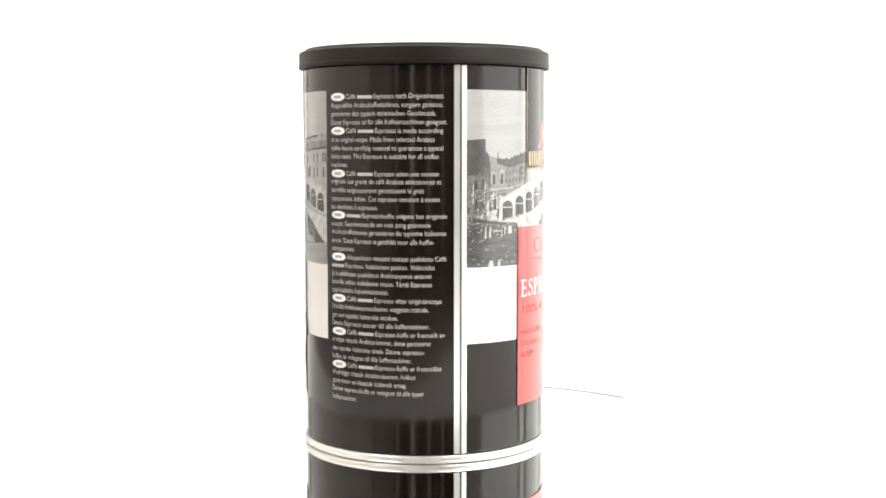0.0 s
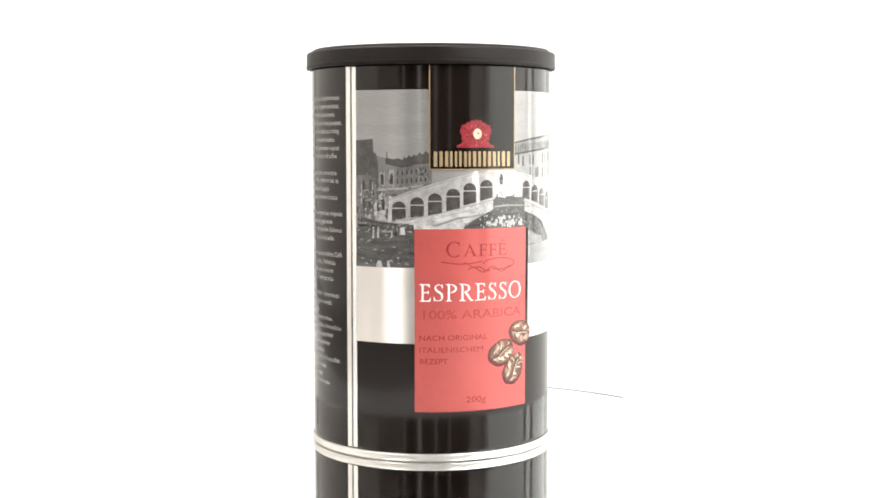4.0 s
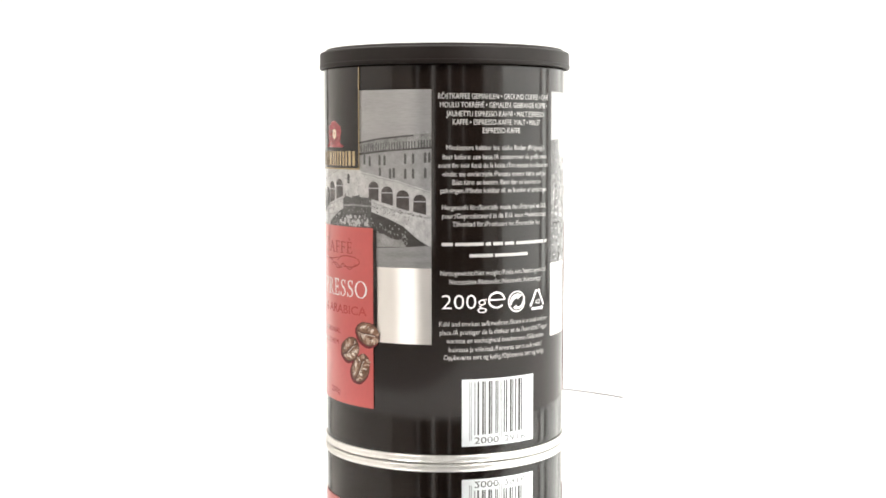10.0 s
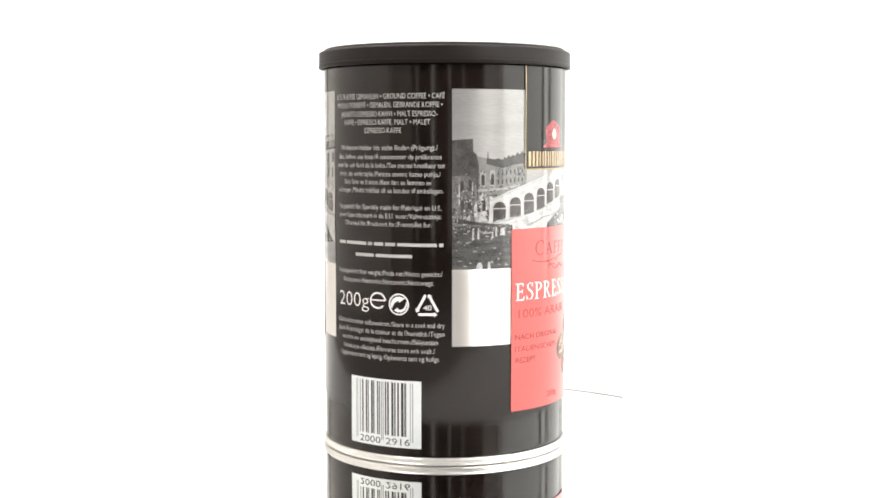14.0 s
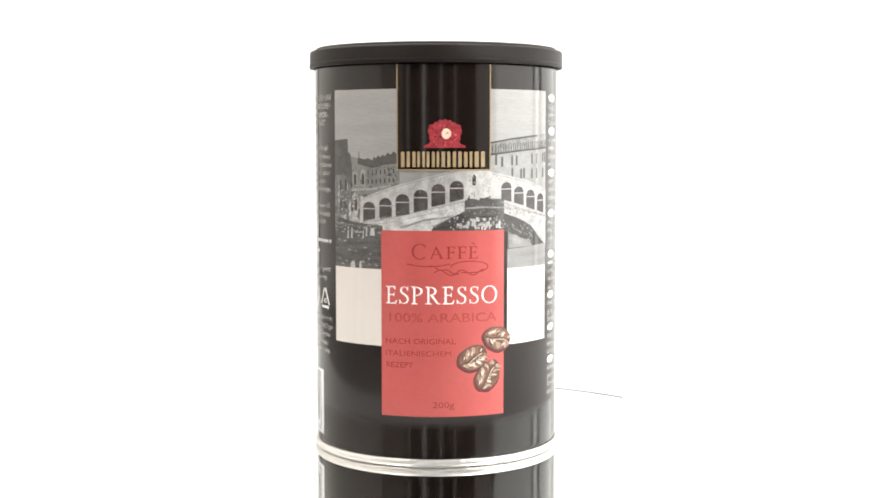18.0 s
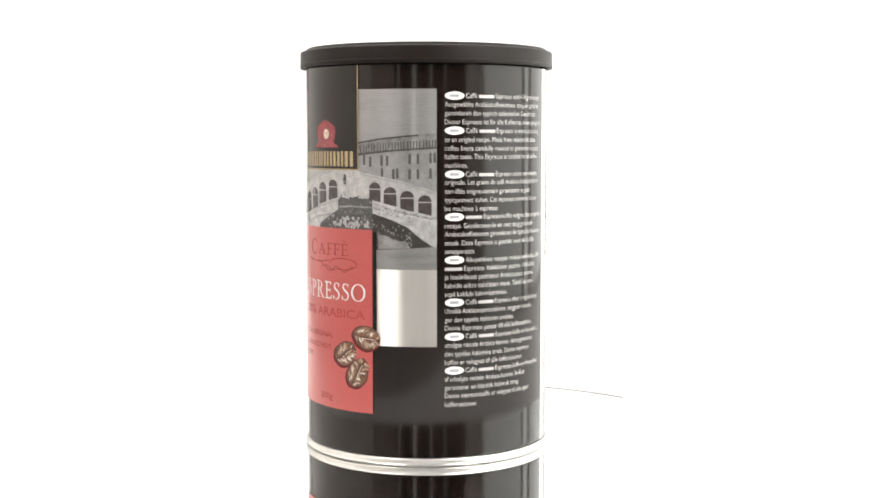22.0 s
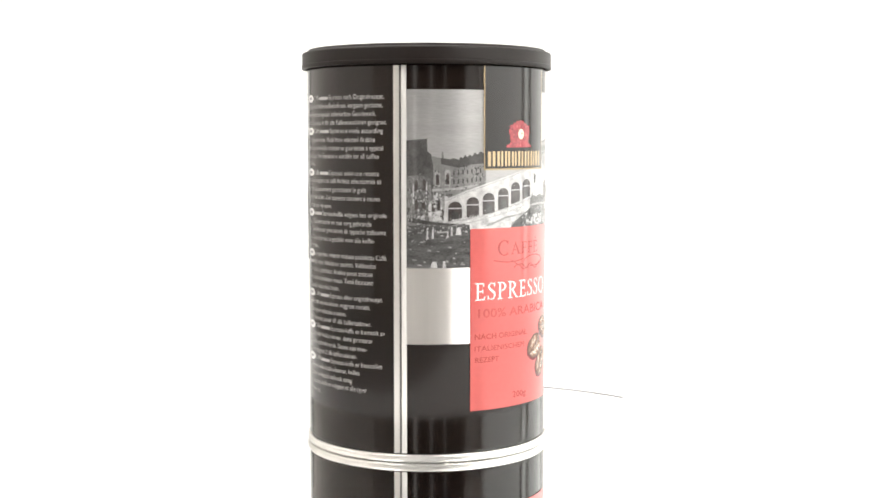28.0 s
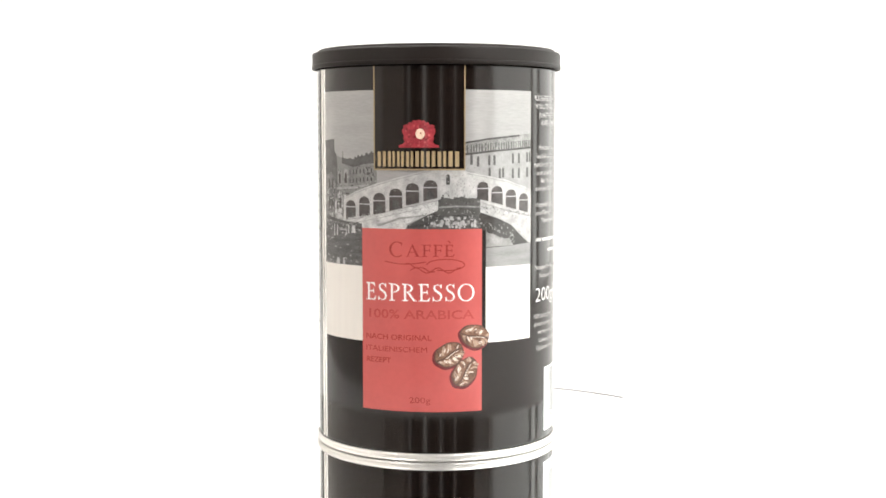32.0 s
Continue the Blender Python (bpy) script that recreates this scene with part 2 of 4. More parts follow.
# ---- the tin ----
def coffee_tin():
    tin = tagged(new("coffee_tin"), "tall black coffee tin with red label on a mirror plate", "coffee tin")
    mm = 0.001
    part("body", lathe([(0, 0.6 * mm), (41.6 * mm, 0.6 * mm), (42.0 * mm, 2.2 * mm), (RW - 0.00004, 3.0 * mm), (RW, 4.2 * mm), (RW, 131.0 * mm), (RW - 0.0004, 134.0 * mm), (0, 134.0 * mm)], 200),
         BLACK, tin, "glossy black lacquered sheet-metal wall", True)
    part("bottom_seam", lathe([(41.4 * mm, 0.6 * mm), (41.6 * mm, 0.12 * mm), (42.0 * mm, 0.02 * mm), (42.5 * mm, 0.10 * mm), (43.0 * mm, 0.42 * mm), (43.12 * mm, 1.4 * mm),
                               (43.08 * mm, 2.4 * mm), (42.9 * mm, 2.72 * mm), (42.45 * mm, 2.80 * mm), (42.2 * mm, 2.5 * mm)], 200), TIN, tin, "bright tinplate rolled bottom rim", True)
    lid = part("lid", lathe([(0, 137.3 * mm), (40.6 * mm, 137.3 * mm), (40.8 * mm, 138.25 * mm), (41.1 * mm, 138.5 * mm), (41.75 * mm, 138.5 * mm), (42.0 * mm, 138.3 * mm), (42.15 * mm, 137.75 * mm), (43.55 * mm, 137.45 * mm), (43.95 * mm, 137.2 * mm), (44.1 * mm, 136.75 * mm),
                             (44.1 * mm, 133.4 * mm), (44.2 * mm, 133.0 * mm), (43.2 * mm, 132.6 * mm), (42.5 * mm, 133.2 * mm)], 200), LID, tin, "matt black plastic snap-on lid", True)
    part("lip", lathe([(43.3 * mm, 133.2 * mm), (44.15 * mm, 133.2 * mm), (44.24 * mm, 132.9 * mm), (44.24 * mm, 132.0 * mm), (44.05 * mm, 131.65 * mm), (43.2 * mm, 131.7 * mm)], 200, closed=True), LID, lid, smooth=True)
    # welded side seam: two bare strips with a dark joint between
    seam = part("side_seam", flat(box(209.9, 211.0, 3.2, 131.2), layer=1), surface("seam_shade", (0.10, 0.095, 0.09), rough=0.3, metal=0.6, vary=0.2, scale=200), tin, "welded side seam")
    part("seam_strip", flat(box(207.3, 209.95, 3.2, 131.2), layer=2), SEAMDULL, seam, "bare tinplate strip")
    part("seam_strip", flat(box(210.85, 213.2, 3.2, 131.2), layer=2), SEAM, seam, "bare bright tinplate strip")
    front_art(tin)
    text_side(tin)
    code_side(tin)
    return tin


SMOOTH = ("metal_panel", "photo_print", "red_label", "brand_tab", "palace", "terrace", "dark_house", "bridge_wall", "dark_water", "grey_water", "under_arch")


def front_art(tin):
    """The picture side, which the tin carries twice."""
    meshes = {}

    def put(name, key, make, mats, parent, label, turn):
        if key not in meshes:
            meshes[key] = mesh_from(name, make(), mats, name in SMOOTH)
        return part(name, meshes[key], None, parent, label, turn=turn)

    for turn in (-90.45, 87.0):
        def on(name, key, make, mats, parent, label=""):
            return put(name, key, make, mats, parent, label, turn if parent is tin else 0.0)
        on("metal_panel", "panel", lambda: flat(box(-56.4, 56.5, 39.75, 65.0), layer=1), PANEL, tin, "bare silver metal band")
        photo = on("photo_print", "sky", lambda: flat(box(-56.4, 56.5, 65.0, 123.4), layer=1), SKY, tin, "black and white photograph of an arched stone bridge")
        photo_parts(photo, on)
        photo_grain(photo, on)
        tab = on("brand_tab", "tab", lambda: flat(box(-21.2, 20.6, 97.1, 131.2), layer=11), BLACK, tin, "black tab with gold border and red crest")
        on("gold_border", "goldb", lambda: flat(box(-21.2, -20.7, 97.1, 131.2), box(20.1, 20.6, 97.1, 131.2), box(-20.7, 20.1, 97.1, 97.55), layer=12), GOLD, tab)
        side = [(8.8, 105.2), (7.0, 105.6), (6.1, 106.5), (6.8, 107.3), (6.5, 108.3), (7.2, 109.2), (7.3, 110.3), (6.7, 110.9), (6.9, 111.6), (5.6, 112.0), (4.8, 111.9), (4.4, 112.7), (3.1, 112.6), (2.5, 113.4), (1.2, 113.2)]
        crest = [(-9.0, 104.5), (9.0, 104.5)] + side + [(0.2, 113.7)] + [(-u * 1.02, h + 0.1) for u, h in side[::-1]]
        on("crest", "crest", lambda: flat(crest, layer=12), CREST, tab, "dark red heraldic crest")
        on("crest_shade", "crsh", lambda: flecks(31, 34, (-5.6, 5.8, 105.6, 105.6, 111.8, 111.8), (0.12, 0.42), 12.5), CRESTDARK, tab)
        on("crest_light", "crli", lambda: flecks(32, 30, (-5.8, 6.0, 105.0, 105.0, 112.0, 112.0), (0.10, 0.34), 12.7), CRESTLIGHT, tab)
        on("crest_disc", "disc", lambda: flat(oval(0.6, 109.0, 1.5, 1.7), layer=13), CRESTDISC, tab)
        on("disc_mark", "dmark", lambda: flecks(33, 5, (-0.4, 1.6, 108.3, 108.3, 109.8, 109.8), (0.1, 0.3), 13.5), CREST, tab)
        u = -19.2
        for k, w in enumerate((4.0, 3.3, 3.1, 3.1, 3.8, 3.9, 3.7, 4.7)):
            def block(w=w, k=k):
                a = 0.40 * w + 0.12 * math.sin(k * 2.3)
                b = a + 0.24 * w
                top = 103.3 if k % 3 else 103.1
                return flat([(0.15, 98.3), (a, 98.3), (a, top), (0.15, 103.3), (0, 103.0), (0, 98.6)],
                            [(b, 98.3), (w - 0.25, 98.3), (w, 98.6), (w, 103.0), (w - 0.25, 103.3), (b, 103.3)], layer=12)
            on("brand_block", "block%d" % k, block, GOLD, tab, "plain pair of gold bars").rotation_euler = (0, 0, radians(u))
            u += w + 1.05
        # the label of one side is printed a little further round
        red_label(on, tin).rotation_euler.z += radians(0.9 if turn < 0 else 0.0)


def photo_parts(photo, on):
    # houses behind the left bank
    on("dark_house", "dhouse", lambda: flat([(-56.4, 78.5), (-56.4, 106.9), (-47.2, 107.4), (-47.0, 103.2), (-45.5, 102.4), (-44.6, 99.0), (-44.8, 78.5)], layer=2), DARKHOUSE, photo)
    on("house_front", "hfront", lambda: flat([(-56.4, 79), (-56.4, 95.2), (-50.5, 95.6), (-45.4, 94.6), (-45.0, 79)], layer=2.6), MOTTLED, photo)
    on("pale_house", "phouse", lambda: flat([(-46.2, 79.6), (-46.4, 86.8), (-43.5, 87.9), (-40.6, 87.5), (-39.8, 86.0), (-39.6, 79.8)], layer=3.4), MIDGREY, photo)
    on("terrace", "hrow", lambda: flat([(-45.2, 79), (-45.2, 101.8), (-40.8, 101.0), (-40.7, 103.2), (-40.0, 103.2), (-39.9, 101.0), (-33.1, 100.2), (-26.8, 101.3), (-20.0, 102.6), (-20.0, 88), (-30, 85), (-39, 79)], layer=2), TERRACE, photo)
    on("house_roof", "hroof", lambda: flat([(-41.0, 99.2), (-41.0, 101.2), (-37.0, 100.7), (-35.4, 101.1), (-33.1, 100.5), (-32.2, 101.6), (-31.2, 101.0), (-30.2, 102.1), (-29.0, 101.4), (-28.0, 102.3), (-26.8, 101.7), (-25.4, 103.0), (-24.2, 102.2), (-22.6, 103.4), (-21.4, 102.6), (-20.0, 103.2), (-20.0, 99.4), (-27, 99.0), (-33, 97.9)], layer=3), ROOF, photo)
    for u0 in (-43.9, -39.4):
        ob = on("window_frame", "frame", lambda: flat([(0, 0), (2.6, 0), (2.6, 4.6), (2.0, 5.2), (0.6, 5.2), (0, 4.6)], layer=3), MIDGREY, photo)
        ob.rotation_euler, ob.location = (0, 0, radians(u0)), (0, 0, (91.8 + (u0 + 44) * 0.05) / 1000)
    for k in range(14):
        ob = on("small_window", "swin", lambda: flat(box(0, 0.62, 0, 1.5), layer=3.3), (DARKHOUSE, ROOF)[k % 2], photo)
        ob.rotation_euler, ob.location = (0, 0, radians(-35.6 + (k % 7) * 2.1)), (0, 0, (92.6 + (k // 7) * 2.9 + (k % 7) * 0.12) / 1000)
    on("ledge", "ledge", lambda: flat([(-45.0, 90.2), (-45.0, 91.0), (-32.0, 91.6), (-24.0, 92.6), (-24.0, 92.0), (-32.0, 90.8)], layer=3.6), MIDGREY, photo)
    for u0, h0 in ((-43.35, 92.3), (-38.85, 92.5), (-52.6, 84.0), (-49.6, 84.0), (-52.8, 90.4), (-49.2, 90.6), (-45.2, 83.6), (-42.9, 84.0), (-41.2, 81.0)):
        on("window", "lwin%.1f%.1f" % (u0, h0), lambda a=u0, b=h0: flat([(a, b), (a + 1.5, b), (a + 1.5, b + 3.0), (a + 0.75, b + 3.7), (a, b + 3.0)], layer=4), ARCH, photo)
    for u0, h0, w, h in ((-46.8, 82.0, 1.6, 4.5), (-44.6, 80.6, 4.0, 3.4), (-43.6, 87.3, 1.2, 2.6), (-51.6, 79.4, 3.4, 3.2), (-39.6, 86.6, 1.6, 2.4), (-47.8, 87.5, 0.7, 6.0), (-53.6, 86.0, 0.6, 7.0)):
        on("bright_patch", "lp%.1f%.1f" % (u0, h0), lambda a=(u0, h0, w, h): flat([(a[0], a[1]), (a[0] + a[2], a[1] + 0.3), (a[0] + a[2] * 0.9, a[1] + a[3]), (a[0] + 0.15, a[1] + a[3] * 0.85)], layer=4), GLINT, photo)
    # palace behind the right bank
    on("palace", "palace", lambda: flat([(20.0, 87), (20.0, 106.0), (31.1, 107.3), (43.4, 108.2), (48.5, 108.5), (49.6, 109.7), (56.5, 110.0), (56.5, 86), (40, 86)], layer=2), PALACE, photo)
    on("cornice", "cornice", lambda: flat([(20.0, 102.2), (20.0, 106.2), (31.1, 107.5), (43.4, 108.4), (48.5, 108.7), (56.5, 109.3), (56.5, 104.4), (36.0, 103.4)], layer=3), HOUSE, photo)
    on("cornice_line", "cline", lambda: flat([(20.0, 101.9), (20.0, 102.7), (36, 103.8), (56.5, 104.8), (56.5, 104.2), (36, 103.2)], [(20.0, 105.7), (20.0, 106.3), (31.1, 107.6), (43.4, 108.5), (48.5, 108.8), (48.5, 108.2), (43.4, 107.9), (31.1, 107.0)], layer=5), ROOF, photo)
    k = 0
    u = 21.3
    while u < 56:
        h = 102.9 + (u - 20) * 0.047
        ob = on("cornice_window", "cwin", lambda: flat(box(0, 0.52, 0.0, 2.5), layer=4), ROOF, photo)
        ob.rotation_euler, ob.location = (0, 0, radians(u)), (0, 0, h / 1000)
        u += 1.28 if k % 5 else 1.75
        k += 1
    for u, h in ((22.9, 98.9), (26.0, 98.3), (31.4, 98.7), (34.0, 98.7), (44.1, 99.2), (47.7, 99.3), (53.2, 99.6), (55.0, 99.7), (38.6, 94.6), (36.8, 94.3), (44.1, 94.3), (47.7, 94.4), (53.2, 94.6), (31.6, 94.6)):
        ob = on("window", "rwin", lambda: flat([(0, 0), (1.15, 0), (1.15, 3.0), (0.58, 3.5), (0, 3.0)], layer=4), PANE, photo)
        ob.rotation_euler, ob.location = (0, 0, radians(u)), (0, 0, h / 1000)
    # water
    on("dark_water", "dwater", lambda: flat([(-56.4, 65.0), (-56.4, 79.2), (-42, 79.4), (-29.0, 79.4), (-21.0, 79.6), (28.4, 78.4), (30.2, 70.9), (30.2, 65.0)], layer=2), WATER_DARK, photo)
    on("grey_water", "gwater", lambda: flat([(28.0, 65.0), (28.0, 71.3), (40.9, 71.7), (56.5, 72.5), (56.5, 65.0)], layer=4), WATER, photo)
    rng = random.Random(5)
    for k in range(34):
        u, h = rng.uniform(-55.5, -30), rng.choice((66.2, 67.5, 71.0, 74.0, 76.0, 77.0)) + rng.uniform(-0.8, 0.8)
        w, t = rng.uniform(0.7, 2.6), rng.uniform(0.2, 0.55)
        on("glint", "gl%d" % k, lambda a=(u, h, w, t): flat([(a[0], a[1]), (a[0] + a[2], a[1] - 0.1), (a[0] + a[2] * 0.8, a[1] + a[3] * 0.6), (a[0] + a[2] * 0.3, a[1] + a[3])], layer=4), MIDGREY if k % 3 == 0 else HOUSE, photo)
    for u, h, w, t in ((-47.6, 74.4, 1.1, 4.2), (-45.2, 74.8, 1.0, 3.8), (-36.8, 75.6, 1.0, 3.2), (-34.6, 75.9, 2.8, 2.6), (-38.4, 75.0, 0.7, 2.2), (-45.8, 65.1, 3.2, 2.2), (-40.5, 65.1, 1.6, 2.4), (-36.8, 65.1, 4.0, 1.6)):
        on("reflected_pier", "rp%.1f" % u, lambda a=(u, h, w, t): flat([(a[0], a[1]), (a[0] + a[2], a[1]), (a[0] + a[2] * 0.8, a[1] + a[3]), (a[0] + a[2] * 0.2, a[1] + a[3] * 0.9)], layer=5), GLINT, photo)
    # bridge
    on("under_arch", "uarch", lambda: flat([(25.5, 71.2), (25.5, 84), (28.6, 82.9), (36, 81.2), (43.4, 78.8), (49.9, 74.8), (54.5, 72.6), (56.5, 72.3), (40.9, 71.7)], layer=3), SHADE, photo)
    on("far_bank", "fbank", lambda: flat([(30.2, 71.6), (30.0, 76.4), (34.0, 76.0), (38.5, 74.4), (43.0, 74.2), (45.0, 72.0)], layer=4), HOUSE, photo)
    on("bridge_wall", "bwall", lambda: flat([(-40.0, 79.2), (-39.4, 87.6), (-29.4, 90.5), (-19.4, 92.8), (-10.4, 94.6), (0, 96.6), (9, 98.4), (13, 99.8), (17, 98.6), (21.2, 96.6), (28.6, 95.6), (40.9, 93.8), (56.5, 90.2),
                                               (56.5, 72.2), (54.2, 72.8), (49.9, 75.0), (43.4, 79.0), (36, 81.4), (28.6, 83.1), (8, 83.0), (-9.1, 82.2), (-19.0, 79.3)], layer=6), BRIDGE, photo, "white stone bridge with a row of arches")
    def ramp_lines():
        bm = bmesh.new()
        for line, width in (([(-39.0, 79.9), (-24.0, 81.9), (-9.0, 84.4), (8.4, 87.2)], 0.32), ([(-36.0, 79.0), (-20.0, 81.0), (-9.0, 82.9), (8.4, 85.9)], 0.22), ([(26.2, 86.9), (34.0, 85.1), (43.0, 83.2), (56.4, 81.5)], 0.30),
                            ([(-39.6, 87.0), (-29.4, 89.9), (-19.4, 92.2), (-10.4, 94.0), (0, 96.0), (9, 97.8)], 0.25), ([(21.2, 96.0), (28.6, 95.0), (40.9, 93.2), (56.4, 89.7)], 0.25)):
            for q in ribbon(line, width):
                add_poly(bm, q)
        return roll_on(bm, 8.9)
    on("ramp_line", "rline", ramp_lines, MIDGREY, photo)
    on("abutment", "abut", lambda: flat([(-28, 77.6), (-28, 79.4), (-19.0, 79.2), (-9.1, 82.2), (8.8, 85.6), (8.6, 84.2), (-4.8, 79.6), (-6.0, 77.6)], layer=6.5), STONE, photo)
    on("abutment_shade", "abush", lambda: flat([(-20, 78.9), (-9.0, 81.6), (3.4, 82.6), (3.0, 82.1), (-8.8, 80.9), (-19, 78.4)], layer=6.8), HOUSE, photo)
    on("parapet", "parap", lambda: flat([(-40, 79.2), (-31.9, 80.2), (-20.4, 81.9), (-9.1, 84.4), (8.6, 87.2), (8.6, 83.0), (-9.1, 82.2), (-19.0, 79.3)], [(27.6, 87.6), (40.9, 84.4), (56.5, 82.0), (56.5, 80.6), (40.9, 82.2), (27.6, 85.6)], layer=7), STONE, photo)
    on("string_course", "scourse", lambda: flat([(27.6, 83.3), (36, 81.6), (43.4, 79.2), (49.9, 75.2), (54, 73.0), (54.6, 73.6), (50.2, 76.4), (43.6, 80.3), (36.2, 82.6), (27.6, 84.2)], layer=8), STONE, photo)
    on("crown_pier", "cpier", lambda: flat([(9.4, 87.2), (9.8, 98.0), (13, 99.4), (17, 98.2), (21.2, 96.0), (25.2, 95.4), (25.6, 87.6)], layer=7), CROWN, photo)
    on("crown_parapet", "cpar", lambda: flat([(8.6, 82.4), (8.6, 87.4), (12, 88.2), (15.4, 87.6), (19.0, 88.6), (22, 87.8), (27.6, 87.9), (27.6, 82.4)], layer=8), surface("photo_shaded_parapet", (0.085, 0.083, 0.08), vary=0.4, scale=400, **INK), photo)
    on("crown_niche", "niche", lambda: flat([(12.1, 92.4), (13.6, 92.4), (13.8, 95.2), (12.9, 96.0), (11.9, 95.2)], layer=8.6), DARKHOUSE, photo)
    on("parapet_rail", "cprail", lambda: flat([(9, 85.2), (16, 85.6), (27.4, 85.3), (27.4, 84.8), (16, 85.0), (9, 84.7)], layer=9), HOUSE, photo)
    on("quay_shadow", "qsh", lambda: flat([(-54.0, 80.0), (-53.6, 81.6), (-49.0, 80.9), (-43.5, 80.2), (-37.0, 79.7), (-30.0, 79.5), (-30.0, 79.2), (-42.0, 79.1)], layer=8), DARKHOUSE, photo)
    on("quay", "quay", lambda: flat([(-5.0, 77.6), (-3.6, 79.6), (3.2, 82.2), (9.0, 84.2), (27.2, 84.4), (27.2, 77.6)], layer=7.4), WATER_DARK, photo)
    rng = random.Random(9)
    for k in range(16):
        u = 5.2 + k * 1.3 + rng.uniform(-0.3, 0.3)
        on("mooring", "moor%d" % k, lambda a=(u, rng.uniform(0.7, 1.9), rng.uniform(0.8, 2.2), rng.uniform(0.0, 1.1)): flat([(a[0], 78.3 + a[3]), (a[0] + a[1], 78.4 + a[3]), (a[0] + a[1] * 1.1, 78.3 + a[2] * 0.6 + a[3]), (a[0] + a[1] * 0.6, 78.3 + a[2] + a[3]), (a[0] - 0.1, 78.3 + a[2] * 0.7 + a[3])], layer=8), (BRIDGE, MIDGREY, GLINT)[k % 3], photo)
    for u, h, w, t in ((-37.9, 80.9, 6.3, 6.0), (-29.5, 81.5, 6.0, 6.8), (-21.7, 82.6, 6.2, 7.0), (-13.6, 84.2, 6.1, 6.9), (-5.9, 86.0, 6.0, 6.9), (2.0, 87.5, 6.2, 6.4), (26.1, 87.3, 5.4, 6.0), (33.0, 86.0, 5.8, 5.8), (40.5, 84.4, 6.0, 6.2), (48.4, 83.1, 5.8, 6.1)):
        def arch(a=(u, h, w, t)):
            u, h, w, t = a
            rise = 0.5 * w * MMDEG * 0.9
            top = h + t - rise
            d = (0.165 if u < 20 else -0.19) * w / 2
            pts = [(u, h - d), (u + w, h + d)] + [(u + w / 2 + w / 2 * math.cos(x), top + rise * math.sin(x)) for x in [math.pi * k / 10 for k in range(11)]]
            return flat(pts, layer=9)
        on("arch", "arch%.1f" % u, arch, ARCH, photo)
        on("arch_tie", "tie%.1f" % u, lambda a=(u, h, w, t): flat(box(a[0], a[0] + a[2], a[1] + a[3] * 0.60, a[1] + a[3] * 0.60 + 0.32), layer=10), GLINT, photo)
        if w > 6:
            on("arch_glimmer", "glim%.1f" % u, lambda a=(u, h, w, t): flat([(a[0] + a[2] * 0.2, a[1] + 0.2), (a[0] + a[2] * 0.8, a[1] + 0.4), (a[0] + a[2] * 0.7, a[1] + a[3] * 0.4), (a[0] + a[2] * 0.3, a[1] + a[3] * 0.5)], layer=10), DARKHOUSE, photo)
    for k in range(34):
        u = -36.0 + k * 1.3
        ob = on("baluster_gap", "rampgap", lambda: flat(box(0, 0.55, 0, 0.55), layer=9), STONE, photo)
        ob.rotation_euler, ob.location = (0, 0, radians(u)), (0, 0, (80.5 + (u + 36.0) * 0.1 + max(0.0, u + 9.0) * 0.045) / 1000)
    for k in range(15):
        u = 29.0 + k * 1.75
        ob = on("baluster_gap", "bgap", lambda: flat(box(0, 0.45, 0, 0.6), layer=9), HOUSE, photo)
        h = 83.9 - (u - 27.6) * 0.10 if u < 44 else 82.3 - (u - 44) * 0.17
        ob.rotation_euler, ob.location = (0, 0, radians(u)), (0, 0, (h + 0.6) / 1000)


def flecks(seed, count, region, size, layer):
    """Scattered grain of the photograph inside a region given by its sides and its slanting floor and top."""
    rng = random.Random(seed)
    bm = bmesh.new()
    for _ in range(count):
        u = rng.uniform(region[0], region[1])
        k = (u - region[0]) / (region[1] - region[0])
        lo, hi = region[2] + k * (region[3] - region[2]), region[4] + k * (region[5] - region[4])
        h = rng.uniform(lo, hi)
        w, t = rng.uniform(*size), rng.uniform(size[0] * 0.5, size[1] * 0.9)
        a, b, c, d = (rng.uniform(0.6, 1.3) for _ in range(4))
        add_poly(bm, [(u - w * a, h - t * b), (u + w * c, h - t * a), (u + w * d, h + t * c), (u - w * b, h + t * d)])
    return roll_on(bm, layer)


